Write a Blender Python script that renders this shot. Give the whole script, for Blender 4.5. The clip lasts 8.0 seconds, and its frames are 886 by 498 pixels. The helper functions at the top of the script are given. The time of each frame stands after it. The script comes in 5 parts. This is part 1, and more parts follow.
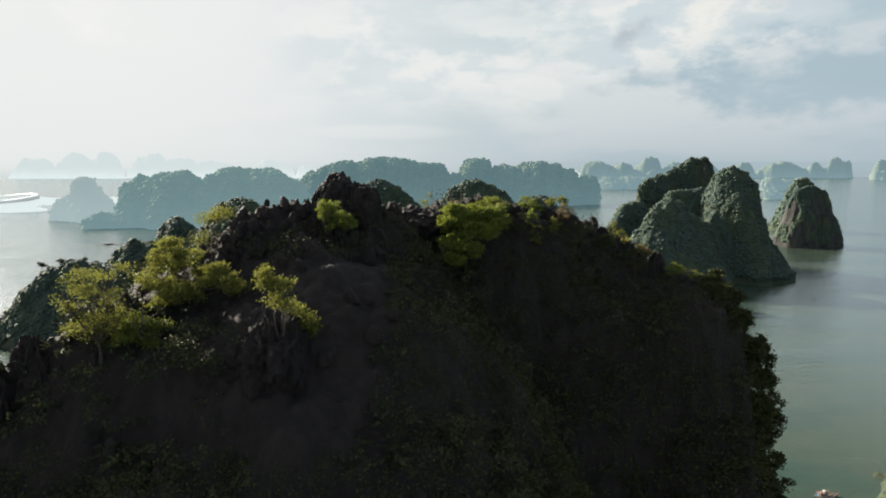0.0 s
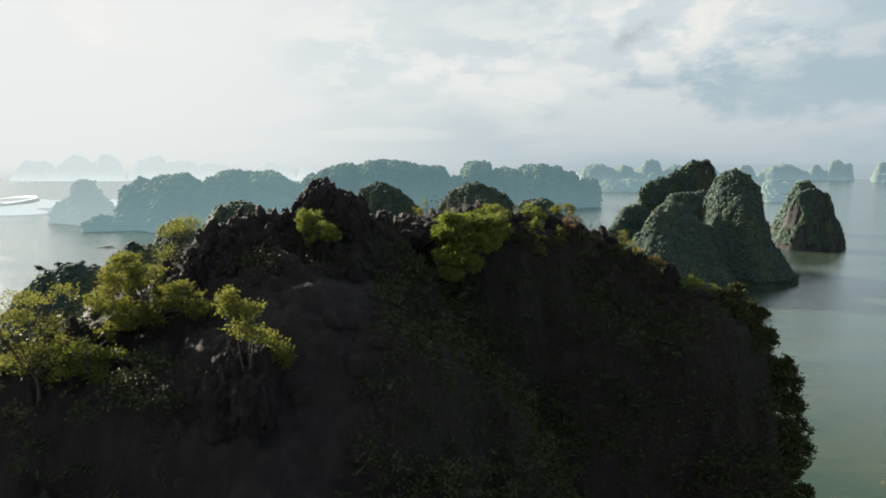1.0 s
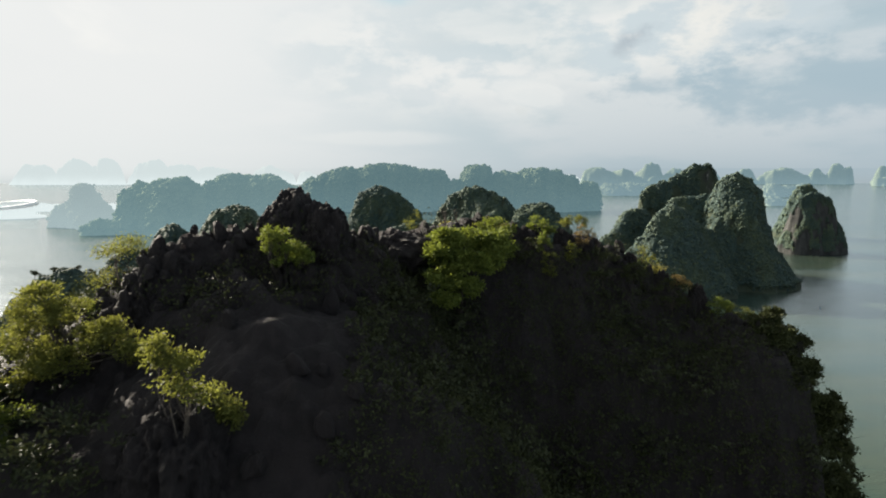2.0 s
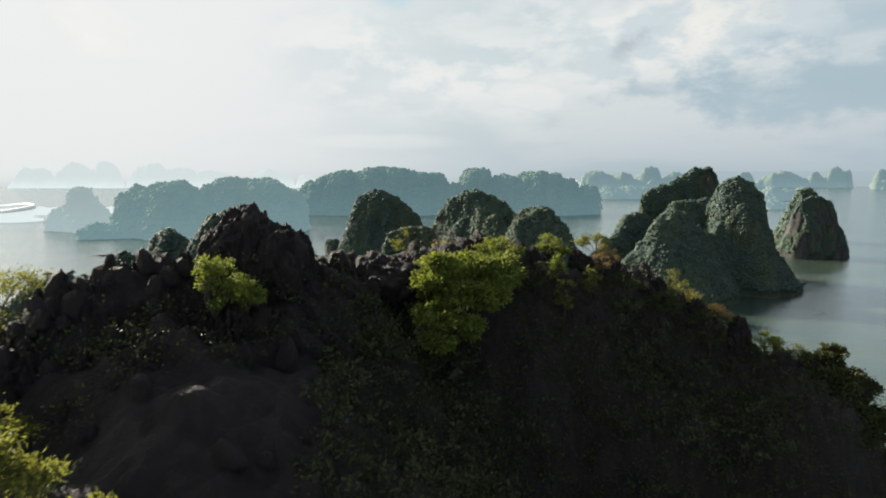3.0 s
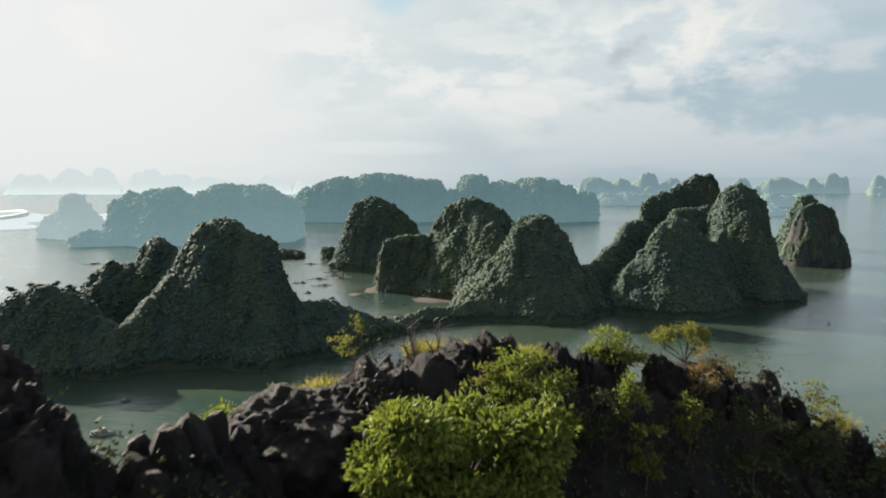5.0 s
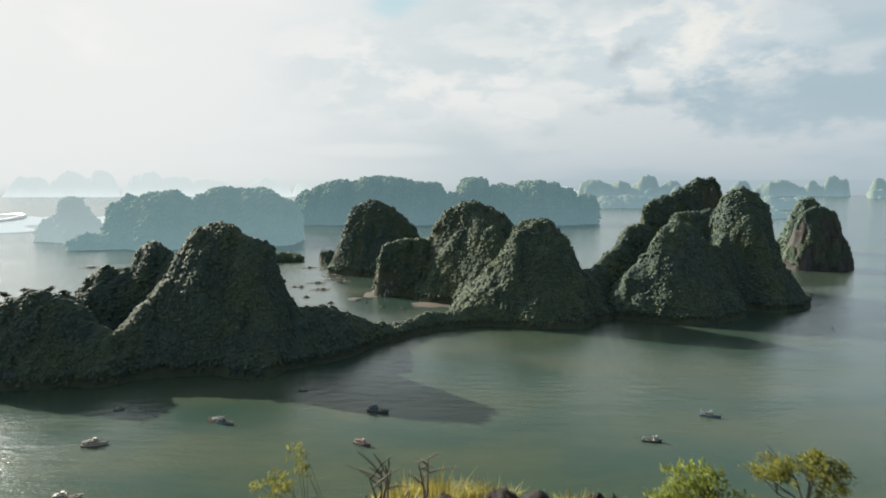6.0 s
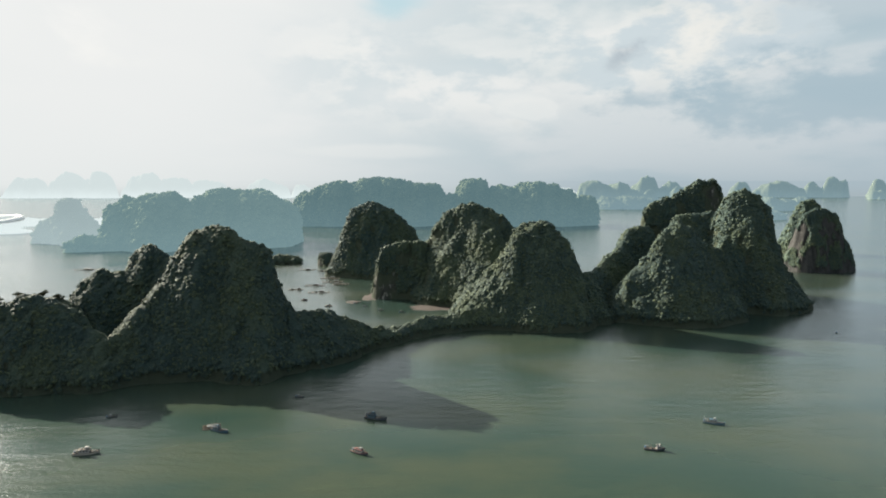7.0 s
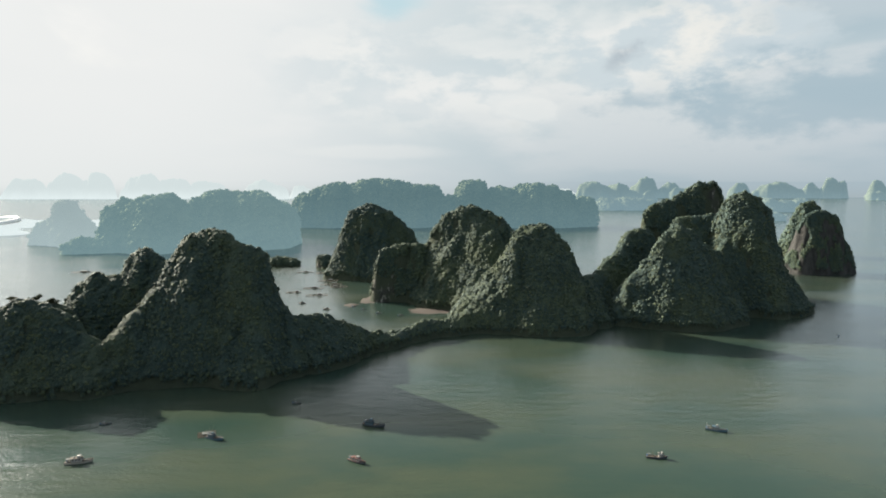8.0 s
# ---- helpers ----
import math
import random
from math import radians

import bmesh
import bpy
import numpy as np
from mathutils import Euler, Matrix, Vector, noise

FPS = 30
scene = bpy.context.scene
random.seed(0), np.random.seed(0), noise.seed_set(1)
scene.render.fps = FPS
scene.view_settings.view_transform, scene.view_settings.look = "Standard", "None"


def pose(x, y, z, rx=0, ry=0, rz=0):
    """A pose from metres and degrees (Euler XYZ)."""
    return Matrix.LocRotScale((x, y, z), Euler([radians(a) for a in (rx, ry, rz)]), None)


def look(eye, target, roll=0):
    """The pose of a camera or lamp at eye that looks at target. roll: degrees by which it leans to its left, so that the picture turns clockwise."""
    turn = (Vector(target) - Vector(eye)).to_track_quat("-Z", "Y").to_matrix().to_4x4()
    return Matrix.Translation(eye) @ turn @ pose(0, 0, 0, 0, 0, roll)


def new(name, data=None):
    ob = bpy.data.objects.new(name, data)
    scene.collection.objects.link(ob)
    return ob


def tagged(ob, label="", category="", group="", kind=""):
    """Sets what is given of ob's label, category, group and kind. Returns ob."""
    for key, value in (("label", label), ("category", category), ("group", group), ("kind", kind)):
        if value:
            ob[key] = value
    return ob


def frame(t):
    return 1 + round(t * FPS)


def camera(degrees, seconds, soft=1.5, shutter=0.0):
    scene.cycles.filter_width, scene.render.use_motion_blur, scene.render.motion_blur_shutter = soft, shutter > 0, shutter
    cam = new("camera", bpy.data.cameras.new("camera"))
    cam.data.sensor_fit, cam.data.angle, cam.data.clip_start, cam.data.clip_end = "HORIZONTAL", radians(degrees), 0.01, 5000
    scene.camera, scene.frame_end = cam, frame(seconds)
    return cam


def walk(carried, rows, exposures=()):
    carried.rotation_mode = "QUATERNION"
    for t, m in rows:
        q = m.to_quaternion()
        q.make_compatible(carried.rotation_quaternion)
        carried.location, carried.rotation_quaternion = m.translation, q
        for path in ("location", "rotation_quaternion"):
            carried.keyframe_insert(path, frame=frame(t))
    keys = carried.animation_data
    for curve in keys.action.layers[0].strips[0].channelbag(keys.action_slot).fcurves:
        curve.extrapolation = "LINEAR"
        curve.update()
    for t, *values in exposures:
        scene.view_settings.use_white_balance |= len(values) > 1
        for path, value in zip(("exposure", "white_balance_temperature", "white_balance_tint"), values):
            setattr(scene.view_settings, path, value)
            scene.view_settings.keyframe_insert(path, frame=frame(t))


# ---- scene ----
cam = camera(73.7, 8.0, soft=1.85, shutter=0.3)
PATH = [
    (0, pose(0.00, 0.00, 125.00, 81.63, 0, 0.43)),
    (0.5, pose(0.15, 1.62, 125.05, 81.75, 0, 0.46)),
    (1, pose(0.30, 3.62, 125.11, 81.87, 0, 0.50)),
    (1.5, pose(0.44, 5.94, 125.19, 82.04, 0, 0.52)),
    (2.8, pose(0.77, 13.18, 125.53, 82.48, 0, 0.45)),
    (3.5, pose(0.93, 17.56, 125.81, 82.68, 0, 0.37)),
    (4, pose(1.03, 20.81, 126.07, 82.85, 0, 0.30)),
    (4.5, pose(1.13, 24.09, 126.38, 82.97, 0, 0.19)),
    (5.8, pose(1.35, 32.44, 127.45, 83.33, 0, 0.18)),
    (6.5, pose(1.45, 36.62, 128.21, 83.39, 0, 0.14)),
    (7, pose(1.51, 39.36, 128.85, 83.44, 0, 0.10)),
    (7.5, pose(1.57, 41.85, 129.56, 83.47, 0, 0.05)),
    (8, pose(1.62, 44.04, 130.36, 83.51, 0, 0.00)),
]
walk(cam, PATH)

# ---- light ----
SUN_AZ, SUN_EL = radians(-55.0), radians(23.5)      # left of the way ahead, low
SUN_DIR = Vector((math.sin(SUN_AZ) * math.cos(SUN_EL), math.cos(SUN_AZ) * math.cos(SUN_EL), math.sin(SUN_EL)))


def build_world():
    world = bpy.data.worlds.new("world")
    scene.world = world
    world.use_nodes = True
    nt = world.node_tree
    nt.nodes.clear()
    N, L = nt.nodes.new, nt.links.new

    def math_node(op, a, b=None, c=None, clamp=False):
        m = N("ShaderNodeMath")
        m.operation, m.use_clamp = op, clamp
        for i, v in enumerate((a, b, c)):
            if v is None:
                continue
            if isinstance(v, (int, float)):
                m.inputs[i].default_value = v
            else:
                L(v, m.inputs[i])
        return m.outputs[0]

    def mix(f, a, b):
        m = N("ShaderNodeMix")
        m.data_type = "RGBA"
        for i, v in ((0, f), (6, a), (7, b)):
            if isinstance(v, (int, float)):
                m.inputs[i].default_value = v
            elif isinstance(v, tuple):
                m.inputs[i].default_value = (*v, 1)
            else:
                L(v, m.inputs[i])
        return m.outputs[2]

    def ramp(f, lo, hi):
        m = N("ShaderNodeMapRange")
        m.interpolation_type = "SMOOTHSTEP"
        L(f, m.inputs[0])
        m.inputs[1].default_value, m.inputs[2].default_value = lo, hi
        return m.outputs[0]

    sky = N("ShaderNodeTexSky")
    sky.sky_type, sky.sun_disc = "NISHITA", False
    sky.sun_elevation, sky.sun_rotation = SUN_EL, SUN_AZ
    sky.air_density, sky.dust_density, sky.ozone_density = 1.0, 2.0, 1.0
    coord = N("ShaderNodeTexCoord")
    sep = N("ShaderNodeSeparateXYZ")
    L(coord.outputs["Generated"], sep.inputs[0])
    x, y, z = sep.outputs
    dot = N("ShaderNodeVectorMath")
    dot.operation = "DOT_PRODUCT"
    L(coord.outputs["Generated"], dot.inputs[0])
    dot.inputs[1].default_value = SUN_DIR
    toward = dot.outputs["Value"]

    # cloud banks, flattened towards the horizon
    flat = N("ShaderNodeMapping")
    flat.inputs["Scale"].default_value = (1.0, 1.0, 2.1)
    flat.inputs["Location"].default_value = CLOUD_SHIFT
    L(coord.outputs["Generated"], flat.inputs[0])
    big = N("ShaderNodeTexNoise")
    L(flat.outputs[0], big.inputs["Vector"])
    big.inputs["Scale"].default_value, big.inputs["Detail"].default_value = 3.4, 8
    big.inputs["Roughness"].default_value, big.inputs["Distortion"].default_value = 0.52, 0.35
    wisps = N("ShaderNodeTexNoise")
    shifted = N("ShaderNodeMapping")
    shifted.inputs["Location"].default_value = (3.1, 7.7, 1.0)
    shifted.inputs["Scale"].default_value = (0.8, 0.8, 1.5)
    L(flat.outputs[0], shifted.inputs[0])
    L(shifted.outputs[0], wisps.inputs["Vector"])
    wisps.inputs["Scale"].default_value, wisps.inputs["Detail"].default_value = 4.2, 8

    cover = ramp(big.outputs["Fac"], 0.28, 0.42)
    bright = ramp(wisps.outputs["Fac"], 0.42, 0.60)
    veil = ramp(toward, 0.0, 0.9)
    glow = math_node("POWER", math_node("MAXIMUM", toward, 0.0), 110.0)
    cloud = mix(bright, CLOUD_SHADE, CLOUD_LIT)
    cloud = mix(veil, mix(ramp(toward, -0.6, 0.30), CLOUD_BEHIND, cloud), cloud)
    cloud = mix(math_node("MULTIPLY", ramp(toward, 0.42, 0.86), 0.95), cloud, CLOUD_SUN)
    def region(azimuth, elevation, wide, high, ragged, edge_noise=None):
        """How near the sky's direction is to a cloud's middle: 1 inside, 0 outside, with a ragged edge."""
        a, e = radians(azimuth), radians(elevation)
        off = N("ShaderNodeVectorMath")
        off.operation = "SUBTRACT"
        L(coord.outputs["Generated"], off.inputs[0])
        off.inputs[1].default_value = (math.sin(a) * math.cos(e), math.cos(a) * math.cos(e), math.sin(e))
        fit = N("ShaderNodeVectorMath")
        fit.operation = "MULTIPLY"
        L(off.outputs[0], fit.inputs[0])
        fit.inputs[1].default_value = (1 / radians(wide), 1 / radians(wide), 1 / radians(high))
        far = N("ShaderNodeVectorMath")
        far.operation = "LENGTH"
        L(fit.outputs[0], far.inputs[0])
        edge = math_node("ADD", far.outputs["Value"], math_node("MULTIPLY", math_node("SUBTRACT", (edge_noise or big).outputs["Fac"], 0.5), ragged))
        return math_node("SUBTRACT", 1.0, ramp(edge, 0.45, 1.25))

    puffs = N("ShaderNodeTexNoise")
    L(flat.outputs[0], puffs.inputs["Vector"])
    puffs.inputs["Scale"].default_value, puffs.inputs["Detail"].default_value = 9.0, 10
    puffs.inputs["Roughness"].default_value = 0.58
    lit_bank = mix(ramp(puffs.outputs["Fac"], 0.40, 0.58), CLOUD_SOFT, CLOUD_WARM)
    cloud = mix(math_node("MULTIPLY", region(33, 13.5, 10, 2.6, 3.0), 0.55), cloud, CLOUD_GREY)
    cloud = mix(math_node("MULTIPLY", region(21, 12.0, 9, 5.0, 4.5, puffs), 0.92), cloud, lit_bank)
    heaps = mix(ramp(puffs.outputs["Fac"], 0.42, 0.58), CLOUD_PALE, CLOUD_WHITE)
    cloud = mix(math_node("MULTIPLY", region(4, 11.5, 16, 6.5, 3.0), 0.65), cloud, heaps)
    cloud = mix(math_node("MULTIPLY", region(8, 7.0, 4, 1.3, 6.0, puffs), 0.6), cloud, CLOUD_WHITE)
    cloud = mix(math_node("MULTIPLY", region(34, 6.5, 13, 3.2, 3.5, puffs), 0.85), cloud, CLOUD_GREY)
    cloud = mix(math_node("MULTIPLY", region(18, 7.0, 5, 1.1, 3.5, puffs), 0.7), cloud, CLOUD_GREY)
    cloud = mix(math_node("MULTIPLY", region(-8, 2.8, 9, 0.7, 3.0), 0.5), cloud, CLOUD_WHITE)
    gap = region(-4.5, 16.0, 4.0, 1.9, 3.0)
    scaled = N("ShaderNodeVectorMath")
    scaled.operation = "SCALE"
    L(sky.outputs[0], scaled.inputs[0])
    scaled.inputs["Scale"].default_value = SKY_STRENGTH
    blue = mix(math_node("MULTIPLY", veil, 0.8), scaled.outputs[0], CLOUD_SUN)
    dome = mix(cover, blue, cloud)
    dome = mix(math_node("MULTIPLY", gap, 0.8), dome, CLEAR_BLUE)
    # haze along the horizon, brighter on the sun's side
    haze = mix(ramp(toward, 0.2, 0.95), HAZE_FAR, HAZE_SUN)
    band = math_node("POWER", math_node("SUBTRACT", 1.0, math_node("MINIMUM", math_node("ABSOLUTE", z), 1.0)), 14.0)
    dome = mix(math_node("MULTIPLY", band, 0.85), dome, haze)
    below = mix(ramp(z, -0.030, -0.002), mix(ramp(toward, 0.2, 0.95), SEA_FAR, SEA_SUN), haze)
    dome = mix(math_node("GREATER_THAN", z, 0.0), below, dome)
    # the bright ring of thin cloud round the sun
    ring = N("ShaderNodeMix")
    ring.data_type, ring.blend_type = "RGBA", "ADD"
    L(math_node("MULTIPLY", math_node("MULTIPLY", glow, ramp(z, -0.02, 0.08)), AUREOLE), ring.inputs[0])
    ring.clamp_factor = False
    L(dome, ring.inputs[6])
    ring.inputs[7].default_value = (1.0, 0.95, 0.86, 1)
    dome = ring.outputs[2]
    bg = N("ShaderNodeBackground")
    bg.inputs["Strength"].default_value = 0.287
    L(dome, bg.inputs["Color"])
    out = N("ShaderNodeOutputWorld")
    L(bg.outputs[0], out.inputs["Surface"])


SKY_STRENGTH, AUREOLE = 0.09, 38.0
CLOUD_PALE, CLOUD_WHITE = (0.64, 0.72, 0.75), (0.90, 0.90, 0.87)
CLOUD_WARM, CLOUD_SOFT = (0.88, 0.87, 0.82), (0.61, 0.69, 0.73)
CLOUD_GREY, CLEAR_BLUE = (0.39, 0.51, 0.58), (0.50, 0.70, 0.77)
CLOUD_SHIFT = (0.0, 0.0, 0.0)
CLOUD_LIT, CLOUD_SHADE = (0.71, 0.75, 0.76), (0.54, 0.635, 0.67)
CLOUD_SUN, CLOUD_BEHIND = (0.86, 0.87, 0.86), (0.36, 0.46, 0.57)
HAZE_SUN, HAZE_FAR = (0.80, 0.83, 0.82), (0.40, 0.49, 0.54)
SEA_SUN, SEA_FAR = (0.62, 0.68, 0.68), (0.38, 0.45, 0.48)
build_world()

scene.view_settings.exposure = 1.8
sun_data = bpy.data.lights.new("sun", "SUN")
sun_data.energy, sun_data.angle, sun_data.color = 5.0, radians(0.6), (1.0, 0.90, 0.74)
sun = new("sun", sun_data)
sun.matrix_world = look(SUN_DIR * 400, (0, 0, 0))

# ---- materials ----
class Nodes:
    """A short hand for building node materials."""

    def __init__(self, name):
        self.mat = bpy.data.materials.new(name)
        self.mat.use_nodes = True
        self.nt = self.mat.node_tree
        self.nt.nodes.clear()
        self.out = self.nt.nodes.new("ShaderNodeOutputMaterial")

    def put(self, socket, v):
        if isinstance(v, bpy.types.NodeSocket):
            self.nt.links.new(v, socket)
        elif isinstance(v, tuple) and len(v) == 3 and socket.type == "RGBA":
            socket.default_value = (*v, 1)
        else:
            socket.default_value = v

    def node(self, kind, **inputs):
        n = self.nt.nodes.new(kind)
        for k, v in inputs.items():
            self.put(n.inputs[k.replace("_", " ")], v)
        return n

    def place(self):
        return self.node("ShaderNodeNewGeometry").outputs["Position"]

    def island(self):
        return self.node("ShaderNodeNewGeometry").outputs["Random Per Island"]

    def piece(self):
        return self.node("ShaderNodeObjectInfo").outputs["Random"]

    def noise(self, scale, detail=4.0, rough=0.55, stretch=None):
        v = self.place()
        if stretch:
            v = self.node("ShaderNodeMapping", Vector=v, Scale=stretch).outputs[0]
        return self.node("ShaderNodeTexNoise", Vector=v, Scale=scale, Detail=detail, Roughness=rough).outputs["Fac"]

    def steps(self, f, lo, hi):
        n = self.nt.nodes.new("ShaderNodeMapRange")
        n.interpolation_type = "SMOOTHSTEP"
        self.put(n.inputs[0], f)
        n.inputs[1].default_value, n.inputs[2].default_value = lo, hi
        return n.outputs[0]

    def math(self, op, a, b):
        n = self.nt.nodes.new("ShaderNodeMath")
        n.operation = op
        self.put(n.inputs[0], a)
        self.put(n.inputs[1], b)
        return n.outputs[0]

    def mix(self, f, a, b):
        n = self.nt.nodes.new("ShaderNodeMix")
        n.data_type = "RGBA"
        self.put(n.inputs[0], f)
        self.put(n.inputs[6], a)
        self.put(n.inputs[7], b)
        return n.outputs[2]

    def upness(self):
        s = self.node("ShaderNodeSeparateXYZ")
        self.nt.links.new(self.node("ShaderNodeNewGeometry").outputs["Normal"], s.inputs[0])
        return s.outputs[2]

    def bump(self, height, strength=0.5, distance=0.1):
        return self.node("ShaderNodeBump", Height=height, Strength=strength, Distance=distance).outputs[0]

    def done(self, shader):
        self.nt.links.new(shader, self.out.inputs["Surface"])
        return self.mat


def plain(name, colour, rough=0.6, metal=0.0, vary=0.25, scale=3.0):
    n = Nodes(name)
    dark = tuple(c * (1 - vary) for c in colour)
    light = tuple(min(1.0, c * (1 + vary)) for c in colour)
    c = n.mix(n.noise(scale, 5), dark, light)
    c = n.mix(n.steps(n.noise(scale * 6, 3), 0.5, 0.8), c, dark)
    b = n.node("ShaderNodeBsdfPrincipled", Base_Color=c, Roughness=rough, Metallic=metal)
    return n.done(b.outputs[0])


def leaf_material(name, dark, light, through_light=0.40):
    n = Nodes(name)
    c = n.mix(n.island(), dark, light)
    c = n.mix(n.math("MULTIPLY", n.steps(n.noise(1.3, 3), 0.40, 0.70), 0.55), c, tuple(v * 1.25 for v in light))
    b = n.node("ShaderNodeBsdfPrincipled", Base_Color=c, Roughness=0.6)
    b.inputs["Specular IOR Level"].default_value = 0.15
    warm = n.mix(0.5, c, (light[0] * 1.5, light[1] * 1.4, light[2] * 0.7))
    t = n.node("ShaderNodeBsdfTranslucent", Color=warm)
    m = n.nt.nodes.new("ShaderNodeMixShader")
    m.inputs[0].default_value = through_light
    n.nt.links.new(b.outputs[0], m.inputs[1])
    n.nt.links.new(t.outputs[0], m.inputs[2])
    return n.done(m.outputs[0])


def karst_rock():
    n = Nodes("dark_karst_limestone")
    streak = n.noise(1.6, 8, 0.65, (1.0, 1.0, 0.22))
    fine = n.noise(9.0, 6, 0.7)
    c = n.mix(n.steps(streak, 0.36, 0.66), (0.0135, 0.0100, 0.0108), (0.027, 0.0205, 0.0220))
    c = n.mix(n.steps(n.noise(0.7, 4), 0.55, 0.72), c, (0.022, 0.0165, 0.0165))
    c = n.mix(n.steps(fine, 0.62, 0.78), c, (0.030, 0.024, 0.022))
    h = n.math("ADD", streak, n.math("MULTIPLY", fine, 0.45))
    cracks = n.noise(4.5, 7, 0.75, (1.0, 1.0, 0.5))
    h = n.math("ADD", h, n.math("MULTIPLY", n.math("ABSOLUTE", n.math("SUBTRACT", cracks, 0.5), 0.0), 1.6))
    b = n.node("ShaderNodeBsdfPrincipled", Base_Color=c, Roughness=0.76, Normal=n.bump(h, 1.0, 0.36))
    b.inputs["Specular IOR Level"].default_value = 0.3
    return n.done(b.outputs[0])


def island_ground(name="island_scrub_and_cliff", lo=0.36, hi=0.52, pale=0.54):
    """Scrub on the gentle parts, bare limestone with pale streaks on the steep ones."""
    n = Nodes(name)
    leaf = n.mix(n.noise(0.35, 6, 0.7), (0.030, 0.040, 0.030), (0.054, 0.064, 0.040))
    rock = n.mix(n.steps(n.noise(0.16, 7, 0.65, (1.0, 1.0, 0.25)), 0.35, 0.65), (0.022, 0.023, 0.023), (0.052, 0.052, 0.050))
    rock = n.mix(n.steps(n.noise(0.30, 5, 0.6, (1.0, 1.0, 0.35)), pale, pale + 0.11), rock, (0.24, 0.235, 0.215))
    steep = n.math("ADD", n.upness(), n.math("MULTIPLY", n.noise(0.06, 5), 0.55))
    c = n.mix(n.steps(steep, lo, hi), rock, leaf)
    h = n.noise(0.5, 8, 0.7)
    b = n.node("ShaderNodeBsdfPrincipled", Base_Color=c, Roughness=0.9, Normal=n.bump(h, 1.0, 1.8))
    b.inputs["Specular IOR Level"].default_value = 0.15
    return n.done(b.outputs[0])


def forest(name, dark, light):
    n = Nodes(name)
    c = n.mix(n.island(), dark, light)
    c = n.mix(n.steps(n.noise(0.9, 4, 0.7), 0.35, 0.70), tuple(v * 0.75 for v in dark), c)
    c = n.mix(n.math("MULTIPLY", n.steps(n.noise(0.025, 3), 0.45, 0.65), 0.2), c, tuple(v * w for v, w in zip(light, (1.15, 1.08, 0.85))))
    b = n.node("ShaderNodeBsdfPrincipled", Base_Color=c, Roughness=0.75, Normal=n.bump(n.noise(1.3, 6, 0.8), 0.9, 1.3))
    b.inputs["Specular IOR Level"].default_value = 0.2
    t = n.node("ShaderNodeBsdfTranslucent", Color=c)
    m = n.nt.nodes.new("ShaderNodeMixShader")
    m.inputs[0].default_value = 0.06
    n.nt.links.new(b.outputs[0], m.inputs[1])
    n.nt.links.new(t.outputs[0], m.inputs[2])
    return n.done(m.outputs[0])


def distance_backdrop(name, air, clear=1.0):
    """Wooded islands kilometres off, their bright haze painted in as emission, stronger low down."""
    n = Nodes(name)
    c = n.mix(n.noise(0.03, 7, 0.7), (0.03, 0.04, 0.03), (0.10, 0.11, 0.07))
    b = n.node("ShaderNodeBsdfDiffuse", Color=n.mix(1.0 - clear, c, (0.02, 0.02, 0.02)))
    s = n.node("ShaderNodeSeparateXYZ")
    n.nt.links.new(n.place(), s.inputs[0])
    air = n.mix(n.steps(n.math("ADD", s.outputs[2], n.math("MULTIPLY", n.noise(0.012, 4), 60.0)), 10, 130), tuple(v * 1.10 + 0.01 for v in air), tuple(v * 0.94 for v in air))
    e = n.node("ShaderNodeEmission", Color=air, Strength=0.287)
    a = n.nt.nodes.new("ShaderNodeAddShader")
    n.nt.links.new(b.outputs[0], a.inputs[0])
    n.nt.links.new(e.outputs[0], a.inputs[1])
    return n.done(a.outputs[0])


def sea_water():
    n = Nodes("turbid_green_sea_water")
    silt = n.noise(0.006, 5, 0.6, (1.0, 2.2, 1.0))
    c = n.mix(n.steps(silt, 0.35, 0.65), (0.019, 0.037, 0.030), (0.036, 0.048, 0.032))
    ripple = n.noise(0.75, 3, 0.65, (0.55, 1.2, 1.0))
    swell = n.noise(0.11, 3, 0.5, (0.6, 1.7, 1.0))
    h = n.math("ADD", ripple, n.math("MULTIPLY", swell, 2.0))
    calm = n.steps(n.noise(0.008, 4, 0.55, (0.8, 1.6, 1.0)), 0.38, 0.62)
    nb = n.node("ShaderNodeBump", Height=h, Distance=0.45, Strength=n.math("ADD", n.math("MULTIPLY", calm, 0.36), 0.38))
    silty = n.node("ShaderNodeBsdfDiffuse", Color=c, Normal=nb.outputs[0])
    gloss = n.node("ShaderNodeBsdfGlossy", Color=(0.94, 0.98, 1.0), Roughness=0.14, Normal=nb.outputs[0])
    grazing = n.nt.nodes.new("ShaderNodeLayerWeight")
    m = n.nt.nodes.new("ShaderNodeMixShader")
    n.put(m.inputs[0], n.math("ADD", n.math("MULTIPLY", n.steps(grazing.outputs["Facing"], 0.51, 0.97), 0.65), 0.02))
    n.nt.links.new(silty.outputs[0], m.inputs[1])
    n.nt.links.new(gloss.outputs[0], m.inputs[2])
    return n.done(m.outputs[0])


